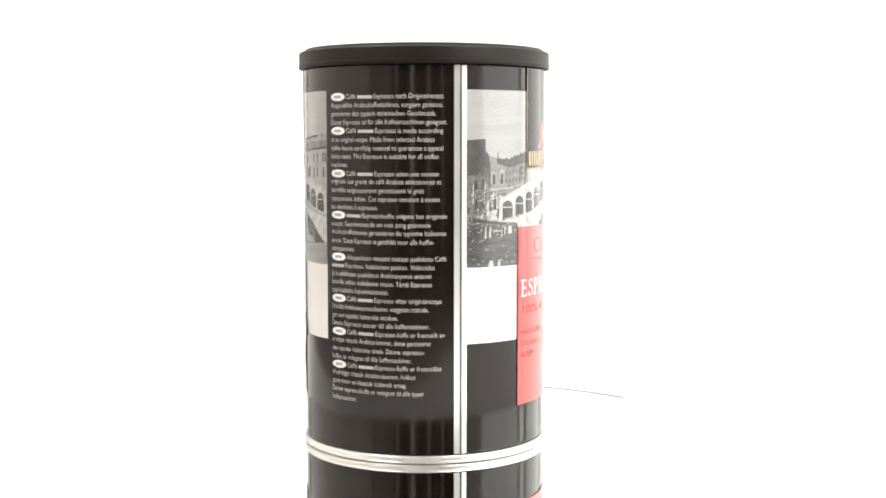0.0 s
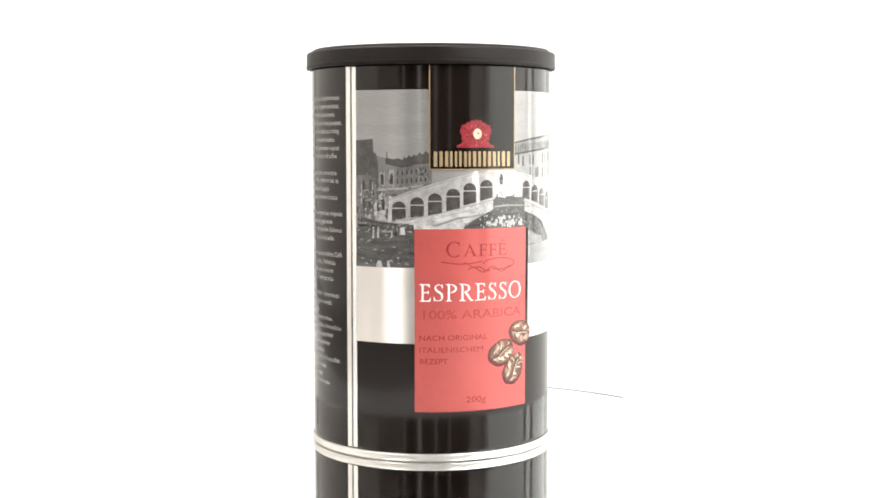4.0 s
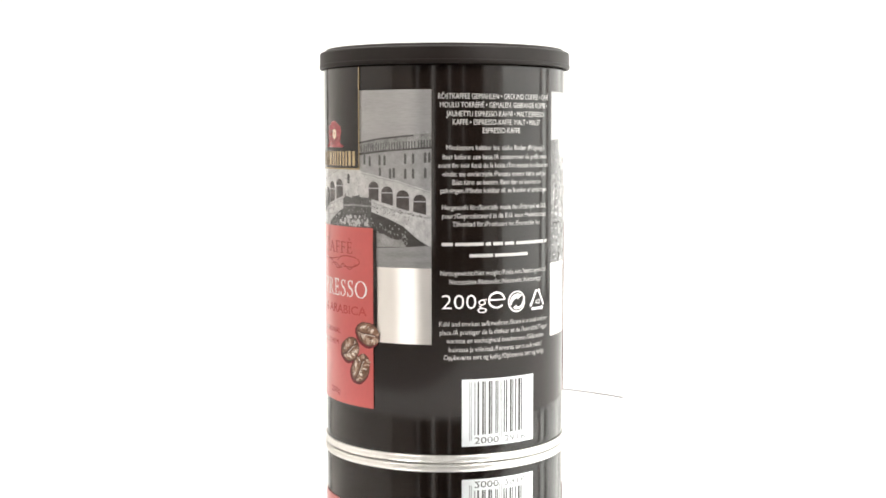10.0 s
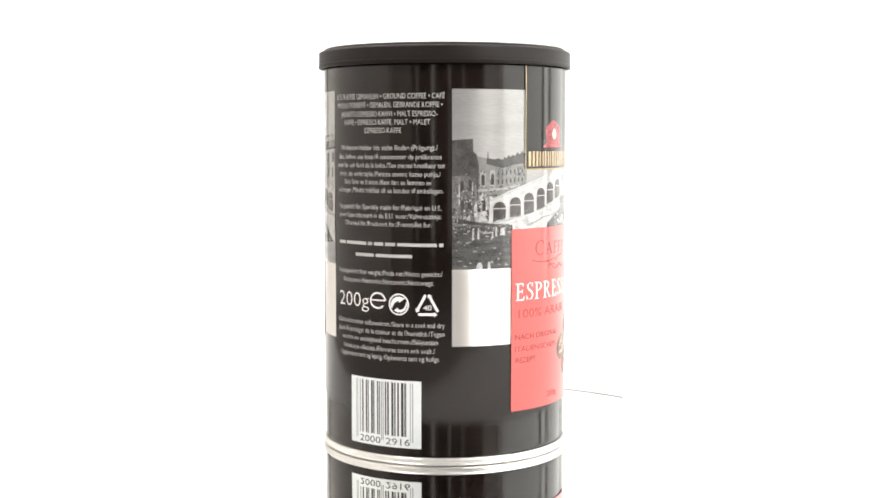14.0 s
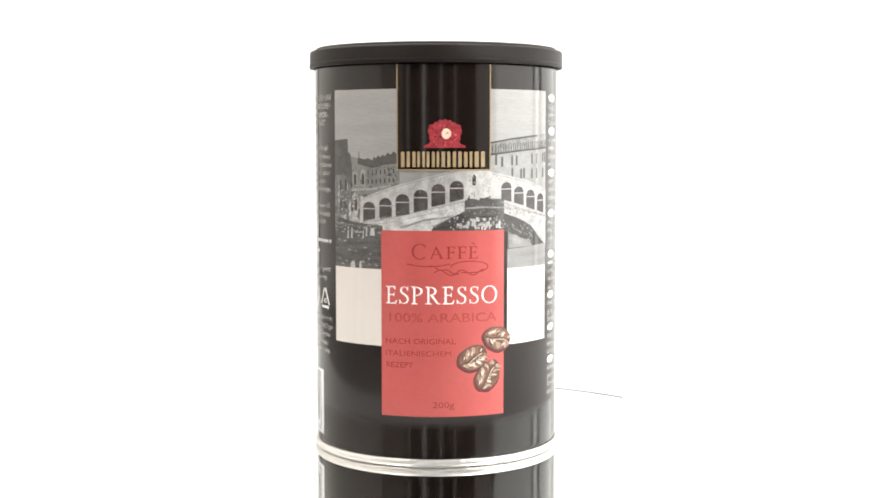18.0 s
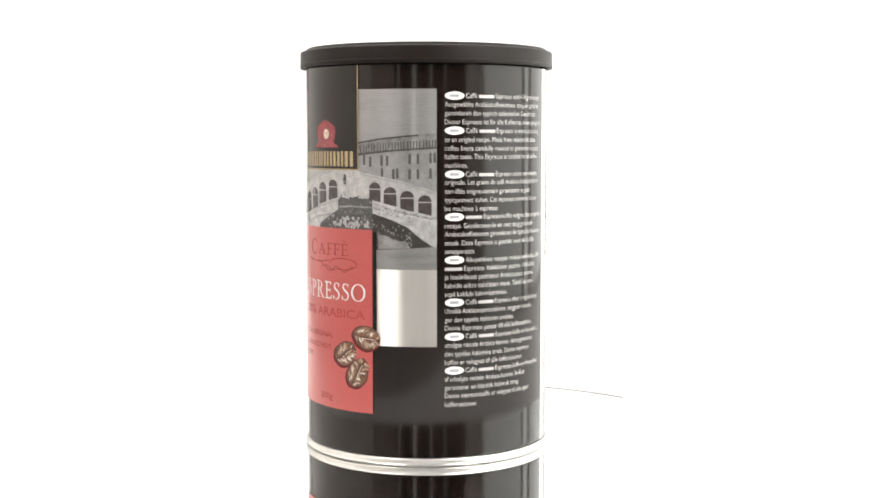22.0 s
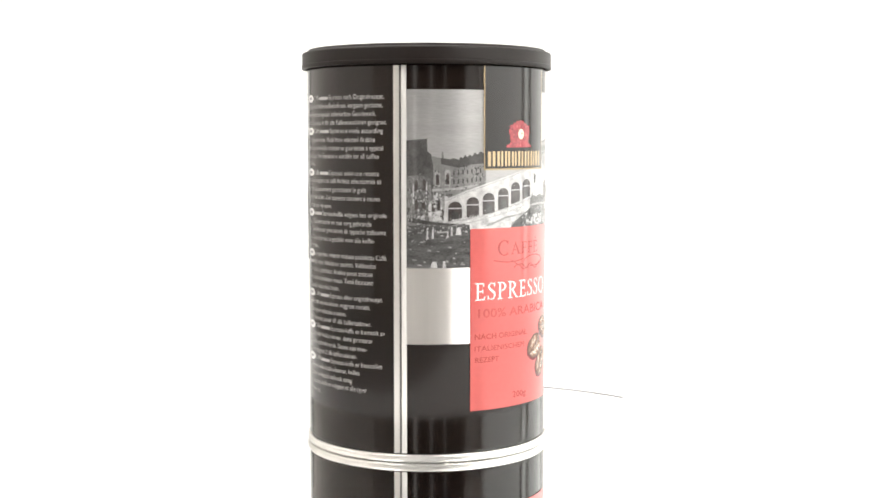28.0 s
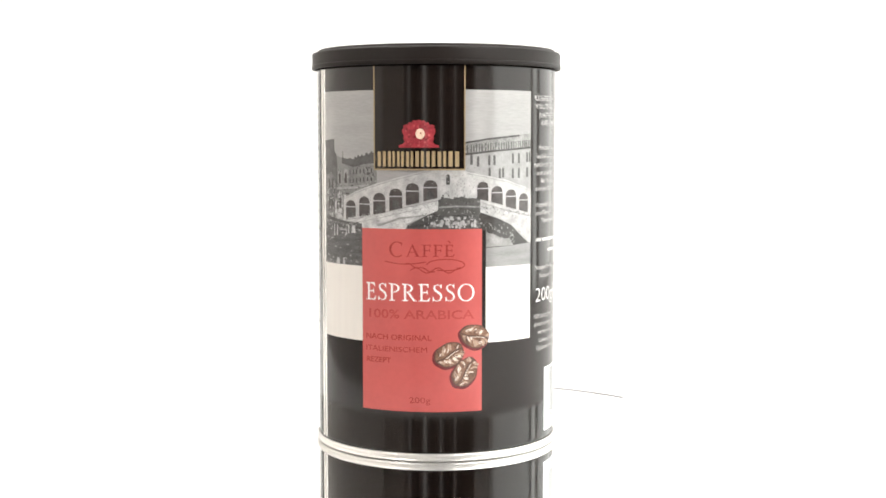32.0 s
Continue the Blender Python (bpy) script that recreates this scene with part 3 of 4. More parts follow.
# seed, count, (from, to, floor at both ends, top at both ends), size, layer, tone
GRAIN = ((30, 60, (-38, 8, 80.2, 84.6, 82.0, 88.0), (0.10, 0.30), 9.2, 2), (31, 30, (-7, 9, 78.0, 82.6, 80.6, 84.8), (0.12, 0.35), 9.3, 2), (32, 12, (2, 9, 78.0, 79.0, 82.0, 82.6), (0.12, 0.4), 9.4, 5), (33, 30, (9, 26, 88.5, 88.5, 96, 95), (0.12, 0.35), 9.2, 3),
         (34, 40, (28, 55, 83.5, 79.5, 86.5, 82.0), (0.10, 0.28), 9.2, 1), (35, 50, (-38, 8, 86.5, 93.0, 89.5, 96.5), (0.10, 0.25), 9.1, 3), (36, 34, (9, 26, 78.2, 78.2, 81.6, 81.6), (0.2, 0.7), 9.5, 5), (28, 46, (-55, -39, 79.8, 79.8, 91, 90), (0.12, 0.45), 5.3, 0), (29, 60, (-55, -39, 79.8, 79.8, 92, 90), (0.12, 0.5), 5.4, 1), (1, 30, (-56, -45, 80, 80, 95, 95), (0.15, 0.5), 5, 1), (2, 26, (-55.5, -45, 79.5, 80, 96, 96), (0.12, 0.35), 5.5, 2), (3, 44, (-45, -20.5, 84, 91, 98.5, 100.5), (0.12, 0.4), 5, 1), (37, 44, (-45, -20.5, 85, 91, 97, 98.5), (0.15, 0.5), 5.2, 1), (4, 44, (-45, -20.5, 82, 91, 97, 98.5), (0.1, 0.3), 5.5, 3),
         (5, 70, (-56, -29, 66, 66, 78.5, 78.5), (0.2, 0.6), 5.6, 1), (6, 22, (-56, -29, 65.5, 65.5, 79, 79), (0.10, 0.3), 5.7, 2), (26, 40, (-56, -29, 77.0, 77.0, 79.6, 79.6), (0.15, 0.4), 5.8, 3), (27, 30, (-56, -40, 79.4, 79.4, 82.5, 82.5), (0.12, 0.35), 5.8, 3), (7, 36, (10, 25, 88.5, 88.5, 97, 95), (0.1, 0.3), 8.4, 3), (8, 30, (9, 27, 86.2, 86.2, 89, 88.6), (0.2, 0.5), 8.8, 1),
         (9, 26, (9, 27, 83.0, 83.0, 86.5, 86.5), (0.1, 0.3), 9.0, 2), (10, 60, (-38, 8, 79.9, 83.2, 80.9, 86.6), (0.12, 0.3), 7.5, 3), (11, 40, (-30, 8, 79.4, 83.4, 81.2, 86.0), (0.1, 0.3), 7.6, 0), (12, 60, (28, 56, 84.6, 80.8, 86.8, 82.0), (0.1, 0.25), 7.5, 3),
         (13, 34, (21, 56, 92.5, 92, 103, 104), (0.1, 0.25), 4.5, 3), (14, 60, (21, 55, 103.0, 104.8, 105.8, 108.6), (0.08, 0.2), 5.2, 3), (15, 36, (4, 27, 78.4, 78.4, 82, 82), (0.15, 0.5), 8.2, 2), (16, 24, (31, 46, 72.5, 72.4, 79, 75), (0.15, 0.4), 4.6, 2),
         (19, 90, (-38, 8, 80.5, 87, 88, 97), (0.1, 0.26), 6.6, 3), (20, 70, (28, 56, 86, 81, 95, 90.5), (0.1, 0.26), 6.6, 3), (21, 40, (29, 50, 84, 77, 86, 82), (0.08, 0.22), 8.2, 2), (22, 50, (26, 46, 72.2, 72, 83, 78), (0.12, 0.4), 4.8, 2),
         (23, 40, (21, 56, 91, 90, 102, 103), (0.1, 0.3), 4.6, 2), (24, 26, (10, 25, 88.5, 88.5, 97, 95), (0.15, 0.35), 8.3, 0), (25, 26, (27, 31, 72, 72, 81, 79), (0.12, 0.35), 5.2, 2),
         (17, 30, (30, 56, 65.5, 65.5, 71, 72), (0.3, 1.0), 4.7, 4), (18, 26, (-28, 4, 92, 97, 93.0, 97.5), (0.12, 0.3), 6.5, 3))


def photo_grain(photo, on):
    for seed, count, region, size, layer, tone in GRAIN:
        grain = on("photo_grain", "grain%d" % seed, lambda a=(seed, count, region, size, layer): flecks(*a), (GLINT, DARKHOUSE, HOUSE, MIDGREY, WATER, BRIDGE)[tone], photo)
        tagged(grain, kind="stuff")


def red_label(on, tin):
    label = on("red_label", "red", lambda: flat(box(-28.6, 27.5, 17.0, 77.8), layer=11), RED, tin, "red paper-like espresso label panel")
    on("label_shadow", "redsh", lambda: flat(box(27.3, 29.4, 39.6, 77.2), layer=10), BLACK, label)
    on("initial_letter", "cap", lambda: capitals("C", -14.7, 68.5, 5.1, 1.2), FAINTRED, label)
    on("word_caffe", "affe", lambda: capitals("AFFÈ", -6.9, 68.7, 4.0, 1.5), FAINTRED, label)
    def swirl():
        bm = bmesh.new()
        curves = []
        curves.append([(-16.8 + k * 1.9, 67.0 - 0.8 * math.sin(k / 10 * math.pi)) for k in range(11)])
        curves.append([(2.5 + 8.5 * (1 - math.cos(x)), 66.0 + 1.9 * math.sin(x)) for x in [math.pi * k / 14 * 1.65 for k in range(15)]])
        curves.append([(-4.7 + k * 1.4, 64.2 + 0.9 * math.sin(k * 0.9)) for k in range(17)])
        curves.append([(-7.0 + k * 1.2, 66.4 - 0.25 * k + 0.4 * math.sin(k * 1.2)) for k in range(12)])
        for c in curves:
            for q in ribbon(c, 0.34):
                add_poly(bm, q)
        return roll_on(bm, 12)
    on("flourish", "swirl", swirl, FAINTRED, label)
    on("word_espresso", "esp", lambda: capitals("ESPRESSO", -26.4, 53.95, 5.75, 1.155), WHITE, label, "large white letters")
    on("word_arabica", "ara", lambda: lettering("100% ARABICA", -24.8, 23.8, 48.1, 2.9, 12, weight=0.012), PALERED, label)
    on("text_line", "l1", lambda: lettering("NACH ORIGINAL", -26.5, 4.7, 40.9, 1.75, 12, weight=0.010), DARKRED, label)
    on("text_line", "l2", lambda: lettering("ITALIENISCHEM", -26.5, 2.7, 36.9, 1.75, 12), DARKRED, label)
    on("text_line", "l3", lambda: lettering("REZEPT", -26.2, -13.9, 33.1, 1.75, 12, weight=0.010), DARKRED, label)
    on("weight_text", "w200", lambda: lettering("200g", -5.4, 4.1, 19.9, 2.0, 12, weight=0.006), DARKRED, label)
    for key, u, h, ru, rh, tilt in (("be1", 24.2, 42.2, 5.2, 4.0, -0.25), ("be2", 12.6, 36.2, 5.2, 4.1, 0.45), ("be3", 19.7, 30.2, 5.5, 4.0, 0.95)):
        def bean(a=(u, h, ru, rh, tilt)):
            return bean_print(*a)
        on("coffee_bean", key, bean, [BEANDARK, BEAN, BEANLIGHT, CRESTDARK, CREAM], label, "printed roasted coffee bean")
    return label


def stroke(points, widths):
    """A pen stroke through points, as thick at each one as widths says."""
    out = []
    for k, (x, y) in enumerate(points):
        (ax, ay), (bx, by) = points[max(0, k - 1)], points[min(len(points) - 1, k + 1)]
        d = math.hypot(bx - ax, by - ay) or 1
        nx, ny = -(by - ay) / d * widths[k] / 2, (bx - ax) / d * widths[k] / 2
        out.append(((x + nx, y + ny), (x - nx, y - ny)))
    return [[a, c, d, b] for (a, b), (c, d) in zip(out, out[1:])]


def bowl(cx, cy, rx, ry, start, end, thick, thin, n=20):
    """A round stroke, thick at its sides and thin above and below, from start to end in degrees."""
    angles = [radians(start + (end - start) * k / n) for k in range(n + 1)]
    return stroke([(cx + rx * math.cos(a), cy + ry * math.sin(a)) for a in angles], [thin + (thick - thin) * abs(math.cos(a)) ** 1.5 for a in angles])


STEM = [(0.105, 0), (0.205, 0), (0.205, 1), (0.105, 1)]
FOOT = [(0, 0), (0.32, 0), (0.32, 0.035), (0.225, 0.07), (0.09, 0.07), (0, 0.035)]
HEAD = [(0, 1), (0.2, 1), (0.2, 0.93), (0.09, 0.93), (0, 0.965)]
TOP_ARM = [(0.2, 1), (0.50, 1), (0.505, 0.80), (0.465, 0.80), (0.43, 0.93), (0.2, 0.94)]
MID_ARM = [(0.2, 0.48), (0.41, 0.485), (0.42, 0.40), (0.455, 0.40), (0.455, 0.64), (0.42, 0.64), (0.41, 0.55), (0.2, 0.545)]
LOW_ARM = [(0, 0), (0.53, 0), (0.58, 0.22), (0.54, 0.22), (0.46, 0.065), (0.09, 0.06), (0, 0.035)]
SPINE = stroke([(0.455, 0.78), (0.42, 0.91), (0.29, 0.975), (0.15, 0.91), (0.11, 0.77), (0.17, 0.64), (0.29, 0.54), (0.42, 0.43), (0.47, 0.26), (0.41, 0.09), (0.26, 0.025), (0.11, 0.08), (0.06, 0.24)],
               [0.035, 0.04, 0.045, 0.065, 0.09, 0.105, 0.11, 0.105, 0.09, 0.065, 0.045, 0.04, 0.035])
# letters one unit high: their width and outlines
LETTERS = {
    "E": (0.58, [STEM, HEAD, TOP_ARM, MID_ARM, LOW_ARM]),
    "È": (0.58, [STEM, HEAD, TOP_ARM, MID_ARM, LOW_ARM, [(0.33, 1.12), (0.38, 1.12), (0.28, 1.32), (0.17, 1.32)]]),
    "F": (0.52, [STEM, HEAD, TOP_ARM, MID_ARM, FOOT]),
    "P": (0.60, [STEM, HEAD, FOOT] + bowl(0.22, 0.735, 0.29, 0.235, 90, -90, 0.105, 0.045, 14)),
    "R": (0.74, [STEM, HEAD, FOOT, [(0.25, 0.50), (0.38, 0.50), (0.64, 0.07), (0.76, 0.03), (0.76, 0), (0.58, 0)]] + bowl(0.22, 0.745, 0.28, 0.225, 90, -90, 0.105, 0.045, 14)),
    "S": (0.54, SPINE + [[(0.43, 0.76), (0.475, 0.76), (0.475, 0.99), (0.44, 0.99)], [(0.04, 0.01), (0.075, 0.01), (0.09, 0.25), (0.04, 0.25)]]),
    "O": (0.90, bowl(0.45, 0.5, 0.375, 0.48, 0, 360, 0.11, 0.045, 32)),
    "A": (0.80, [[(0.07, 0), (0.135, 0), (0.385, 0.90), (0.36, 1.02)], [(0.35, 1.02), (0.40, 1.02), (0.76, 0), (0.60, 0), (0.345, 0.86)], [(0.2, 0.33), (0.53, 0.33), (0.53, 0.39), (0.2, 0.39)],
                 [(0, 0), (0.22, 0), (0.22, 0.035), (0, 0.035)], [(0.52, 0), (0.84, 0), (0.84, 0.035), (0.52, 0.035)]]),
    "C": (0.86, bowl(0.46, 0.5, 0.385, 0.48, 48, 312, 0.13, 0.05, 26) + [[(0.70, 0.72), (0.74, 0.72), (0.75, 0.96), (0.715, 0.96)]]),
}


def capitals(word, u, base, cap, wide):
    """Slender capitals with small serifs, from u degrees on; wide stretches them along the line."""
    out = bmesh.new()
    layer = 12
    for ch in word:
        width, outlines = LETTERS[ch]
        for k, p in enumerate(outlines):
            bm = bmesh.new()
            add_poly(bm, [(u + x * cap * wide / MMDEG, base + y * cap) for x, y in p])
            bmesh.ops.triangulate(bm, faces=bm.faces[:])
            roll_on(bm, layer + 0.02 * k)
            me = bpy.data.meshes.new("letter")
            bm.to_mesh(me)
            bm.free()
            out.from_mesh(me)
            bpy.data.meshes.remove(me)
        u += (width + 0.09) * cap * wide / MMDEG
    return out


def bean_print(u, h, ru, rh, tilt):
    """A printed bean: dark rim, brown halves, pale sheen streaks and the crease."""
    rng = random.Random(int(u * 10))
    out = bmesh.new()

    def at(x, y):
        return (u + (x * math.cos(tilt) - y * math.sin(tilt)) / MMDEG, h + x * math.sin(tilt) + y * math.cos(tilt))
    def blob(grow, wobble):
        pts = []
        for k in range(30):
            x = 2 * math.pi * k / 30
            g = grow * (1 + wobble * math.sin(3 * x + u) + wobble * 0.6 * math.sin(7 * x + h))
            pts.append(at(ru * g * math.cos(x), rh * g * math.sin(x)))
        return pts
    low = [(a - 0.45, b - 0.5) for a, b in blob(1.05, 0.03)]
    groups = [([low], 3, 12.5), ([blob(0.98, 0.03)], 0, 13), ([blob(0.90, 0.04)], 1, 14)]
    def wave(x):
        return 0.10 * rh * math.sin(x / ru * math.pi)

    def dabs(count, lean, size, near, far):
        """Short strokes across the bean on both sides of the crease."""
        out = []
        for _ in range(count):
            side = -1 if rng.random() < 0.58 else 1
            x = rng.uniform(-0.80, 0.84) * ru
            reach = rh * math.sqrt(max(0.04, 1 - (x / ru) ** 2)) * 0.88
            y0 = side * reach * rng.uniform(near, 0.55)
            y1 = y0 + side * reach * rng.uniform(0.15, far)
            if abs(y1) > reach:
                y1 = side * reach
            w, d = rng.uniform(*size), lean + rng.uniform(-0.25, 0.25)
            out.append([at(x - w, y0), at(x + w * 0.5, y0 - 0.1 * side), at(x + w + d, y1), at(x - w * 0.4 + d, y1)])
        return out
    groups += [(dabs(30, 0.5, (0.25, 0.6), 0.14, 0.6), 2, 15), (dabs(12, 0.5, (0.10, 0.24), 0.18, 0.7), 0, 15.4), (dabs(15, 0.5, (0.14, 0.36), 0.16, 0.35), 4, 15.7)]
    mid = [at((k - 6) / 6 * ru * 0.92, wave((k - 6) / 6 * ru * 0.92)) for k in range(13)]
    groups.append((ribbon(mid, 0.46), 0, 16))
    groups.append((ribbon([(a + 0.35, b - 0.35) for a, b in mid[4:11]], 0.2), 4, 16.3))
    for polys, mat, layer in groups:
        bm = bmesh.new()
        for p in polys:
            add_poly(bm, p, mat)
        bmesh.ops.triangulate(bm, faces=bm.faces[:])
        roll_on(bm, layer)
        me = bpy.data.meshes.new("bean_layer")
        bm.to_mesh(me)
        bm.free()
        out.from_mesh(me)
        bpy.data.meshes.remove(me)
    return out


# Rows of small print: height of the line's middle in mm, where it ends in degrees, the words. A bar stands for each |.
STORY = (
    (121.2, 24.4, "Caffè | Espresso nach Originalrezept."), (118.4, 23.8, "Ausgewählte Arabicakaffeebohnen, sorgsam geröstet,"),
    (115.6, 20.6, "garantieren den typisch italienischen Geschmack."), (112.8, 25.7, "Dieser Espresso ist für alle Kaffeemaschinen geeignet."),
    (110.0, 23.8, "Caffè | Espresso is made according"), (107.1, 20.1, "to an original recipe. Made from selected Arabica"),
    (104.3, 23.8, "coffee beans carefully roasted to guarantee a typical"), (101.6, 21.9, "Italian taste. This Espresso is suitable for all coffee"), (98.8, -21.3, "machines."),
    (95.9, 21.8, "Caffè | Espresso selon une recette"), (93.3, 23.0, "originale. Les grains de café Arabica sélectionnés et"),
    (90.4, 15.4, "torréfiés soigneusement garantissent le goût"), (87.6, 22.3, "typiquement italien. Cet espresso convient à toutes"), (84.8, -5.7, "les machines à espresso."),
    (82.1, 25.5, "| Espressokoffie volgens het originele"), (79.2, 18.2, "recept. Geselecteerde en met zorg gebrande"),
    (76.5, 25.2, "Arabicakoffiebonen garanderen de typische Italiaanse"), (73.6, 19.7, "smaak. Deze Espresso is geschikt voor alle koffie-"), (70.9, -17.7, "zetapparaten."),
    (68.1, 25.3, "Alkuperäisen reseptin mukaan paahdettu Caffè"), (65.3, 20.3, "| Espresso. Italialainen paahto. Valikoidut"),
    (62.5, 18.6, "ja huolellisesti paahdetut Arabica-pavut antavat"), (59.7, 18.8, "kahville aidon italialaisen maun. Tämä Espresso"), (56.9, -0.7, "sopii kaikkiin kahvinkeittimiin."),
    (54.2, 23.5, "Caffè | Espresso efter originalrecept."), (51.4, 17.3, "Utvalda Arabicaespressobönor, noggrant rostade,"),
    (48.5, 3.6, "ger den typiskt italienska smaken."), (45.8, 17.8, "Denna Espresso passar till alla kaffemaskiner."),
    (43.0, 24.5, "Caffè | Espresso-kaffe er fremstilt av"), (40.2, 18.4, "utvalgte ristede Arabica-bønner, dette garanterer"),
    (37.3, 15.5, "den typiske italienske smak. Denne espresso-"), (34.5, 9.8, "kaffen er velegnet til alle kaffemaskiner."),
    (31.8, 23.1, "Caffè | Espresso-kaffe er fremstillet"), (29.0, 11.5, "af udvalgte ristede Arabica-bønner, hvilket"),
    (26.2, 7.4, "garanterer en klassisk italiensk smag."), (23.5, 15.3, "Denne espressokaffe er velegnet til alle typer"), (20.6, -16.6, "kaffemaskiner."))
OVALS = (121.2, 110.0, 95.9, 82.1, 68.1, 54.2, 43.0, 31.8)


def text_side(tin):
    for h, end, words in STORY:
        start = -22.1 if h in OVALS else -31.6
        part("text_line", lettering(words, start, end, h - 0.72, 1.62, 1), GREYTEXT, tin, turn=178.6)
    for h in OVALS:
        badge = part("language_badge", flat(oval(-27.2, h, 3.25, 1.32, 28), layer=1), WHITE, tin, "white oval language badge", turn=178.6)
        part("code_bar", flat(box(-29.4, -25.2, h - 0.45, h + 0.45), layer=2), FADED, badge)


FACTS = (
    (121.1, -29.3, 29.1, "RÖSTKAFFEE GEMAHLEN • GROUND COFFEE • CAFÉ"), (118.3, -28.5, 28.1, "MOULU TORRÉFIÉ • GEMALEN, GEBRANDE KOFFIE •"),
    (115.4, -25.7, 25.9, "JAUHETTU ESPRESSO-KAHVI • MALT ESPRESSO-"), (112.7, -22.9, 22.7, "KAFFE • ESPRESSO-KAFFE, MALT • MALET"), (110.0, -9.4, 9.6, "ESPRESSO-KAFFE"),
    (104.5, -25.7, 25.9, "Mindestens haltbar bis: siehe Boden (Prägung)./"), (101.5, -27.4, 27.7, "Best before: see base./À consommer de préférence"),
    (98.7, -29.3, 29.1, "avant fin: voir fond de la boîte./Ten minste houdbaar tot"), (95.9, -27.4, 27.3, "einde: zie onderzijde./Parasta ennen: katso pohja./"),
    (93.2, -23.0, 23.2, "Bäst före: se botten./Best før: se bunnen av"), (90.5, -28.3, 28.5, "pakningen./Mindst holdbar til: se bunden af emballagen."),
    (85.0, -27.6, 27.6, "Hergestellt für:/Specially made for:/Fabriqué en U.E."), (82.2, -27.6, 27.6, "pour:/Geproduceerd in de E.U. voor:/Valmistuttaja:"),
    (79.5, -23.0, 23.2, "Tillverkad för:/Produsert for:/Fremstillet for:"),
    (63.4, -28.3, 28.1, "Nettogewicht:/Net weight:/Poids net:/Netto gewicht:/"), (60.5, -24.3, 24.1, "Nettopaino:/Nettovikt:/Nettovekt:/Nettovægt:"),
    (46.6, -28.9, 29.1, "Kühl und trocken aufbewahren./Store in a cool and dry"), (43.8, -28.7, 28.9, "place./À protéger de la chaleur et de l'humidité./Tegen"),
    (41.0, -25.7, 26.1, "warmte en vochtigheid beschermen./Säilytetään"), (38.1, -24.6, 24.7, "kuivassa ja viileässä./Förvaras torrt och svalt./"),
    (35.5, -26.8, 26.8, "Oppbevares tørt og kjølig./Opbevares tørt og køligt."))
# bars of the barcode: from and to in degrees, ink (0 black, 1 pale, 2 grey), long or short
CODE = ((-15.4, -15.0, 1, 1), (-14.6, -14.2, 1, 1), (-13.1, -12.5, 1, 0), (-11.6, -10.8, 0, 0), (-9.4, -8.6, 0, 0), (-8.3, -7.6, 2, 0), (-6.3, -5.4, 0, 0), (-5.2, -4.4, 2, 0), (-3.0, -2.4, 0, 0), (-2.1, -1.4, 2, 0),
        (-0.9, -0.4, 1, 1), (0.0, 0.5, 1, 1), (1.2, 1.9, 0, 0), (2.4, 3.2, 0, 0), (4.5, 5.5, 0, 0), (5.8, 6.6, 2, 0), (7.4, 8.2, 0, 0), (9.2, 10.4, 0, 0), (10.7, 11.7, 2, 0), (13.4, 13.8, 1, 1), (14.4, 14.9, 1, 1))


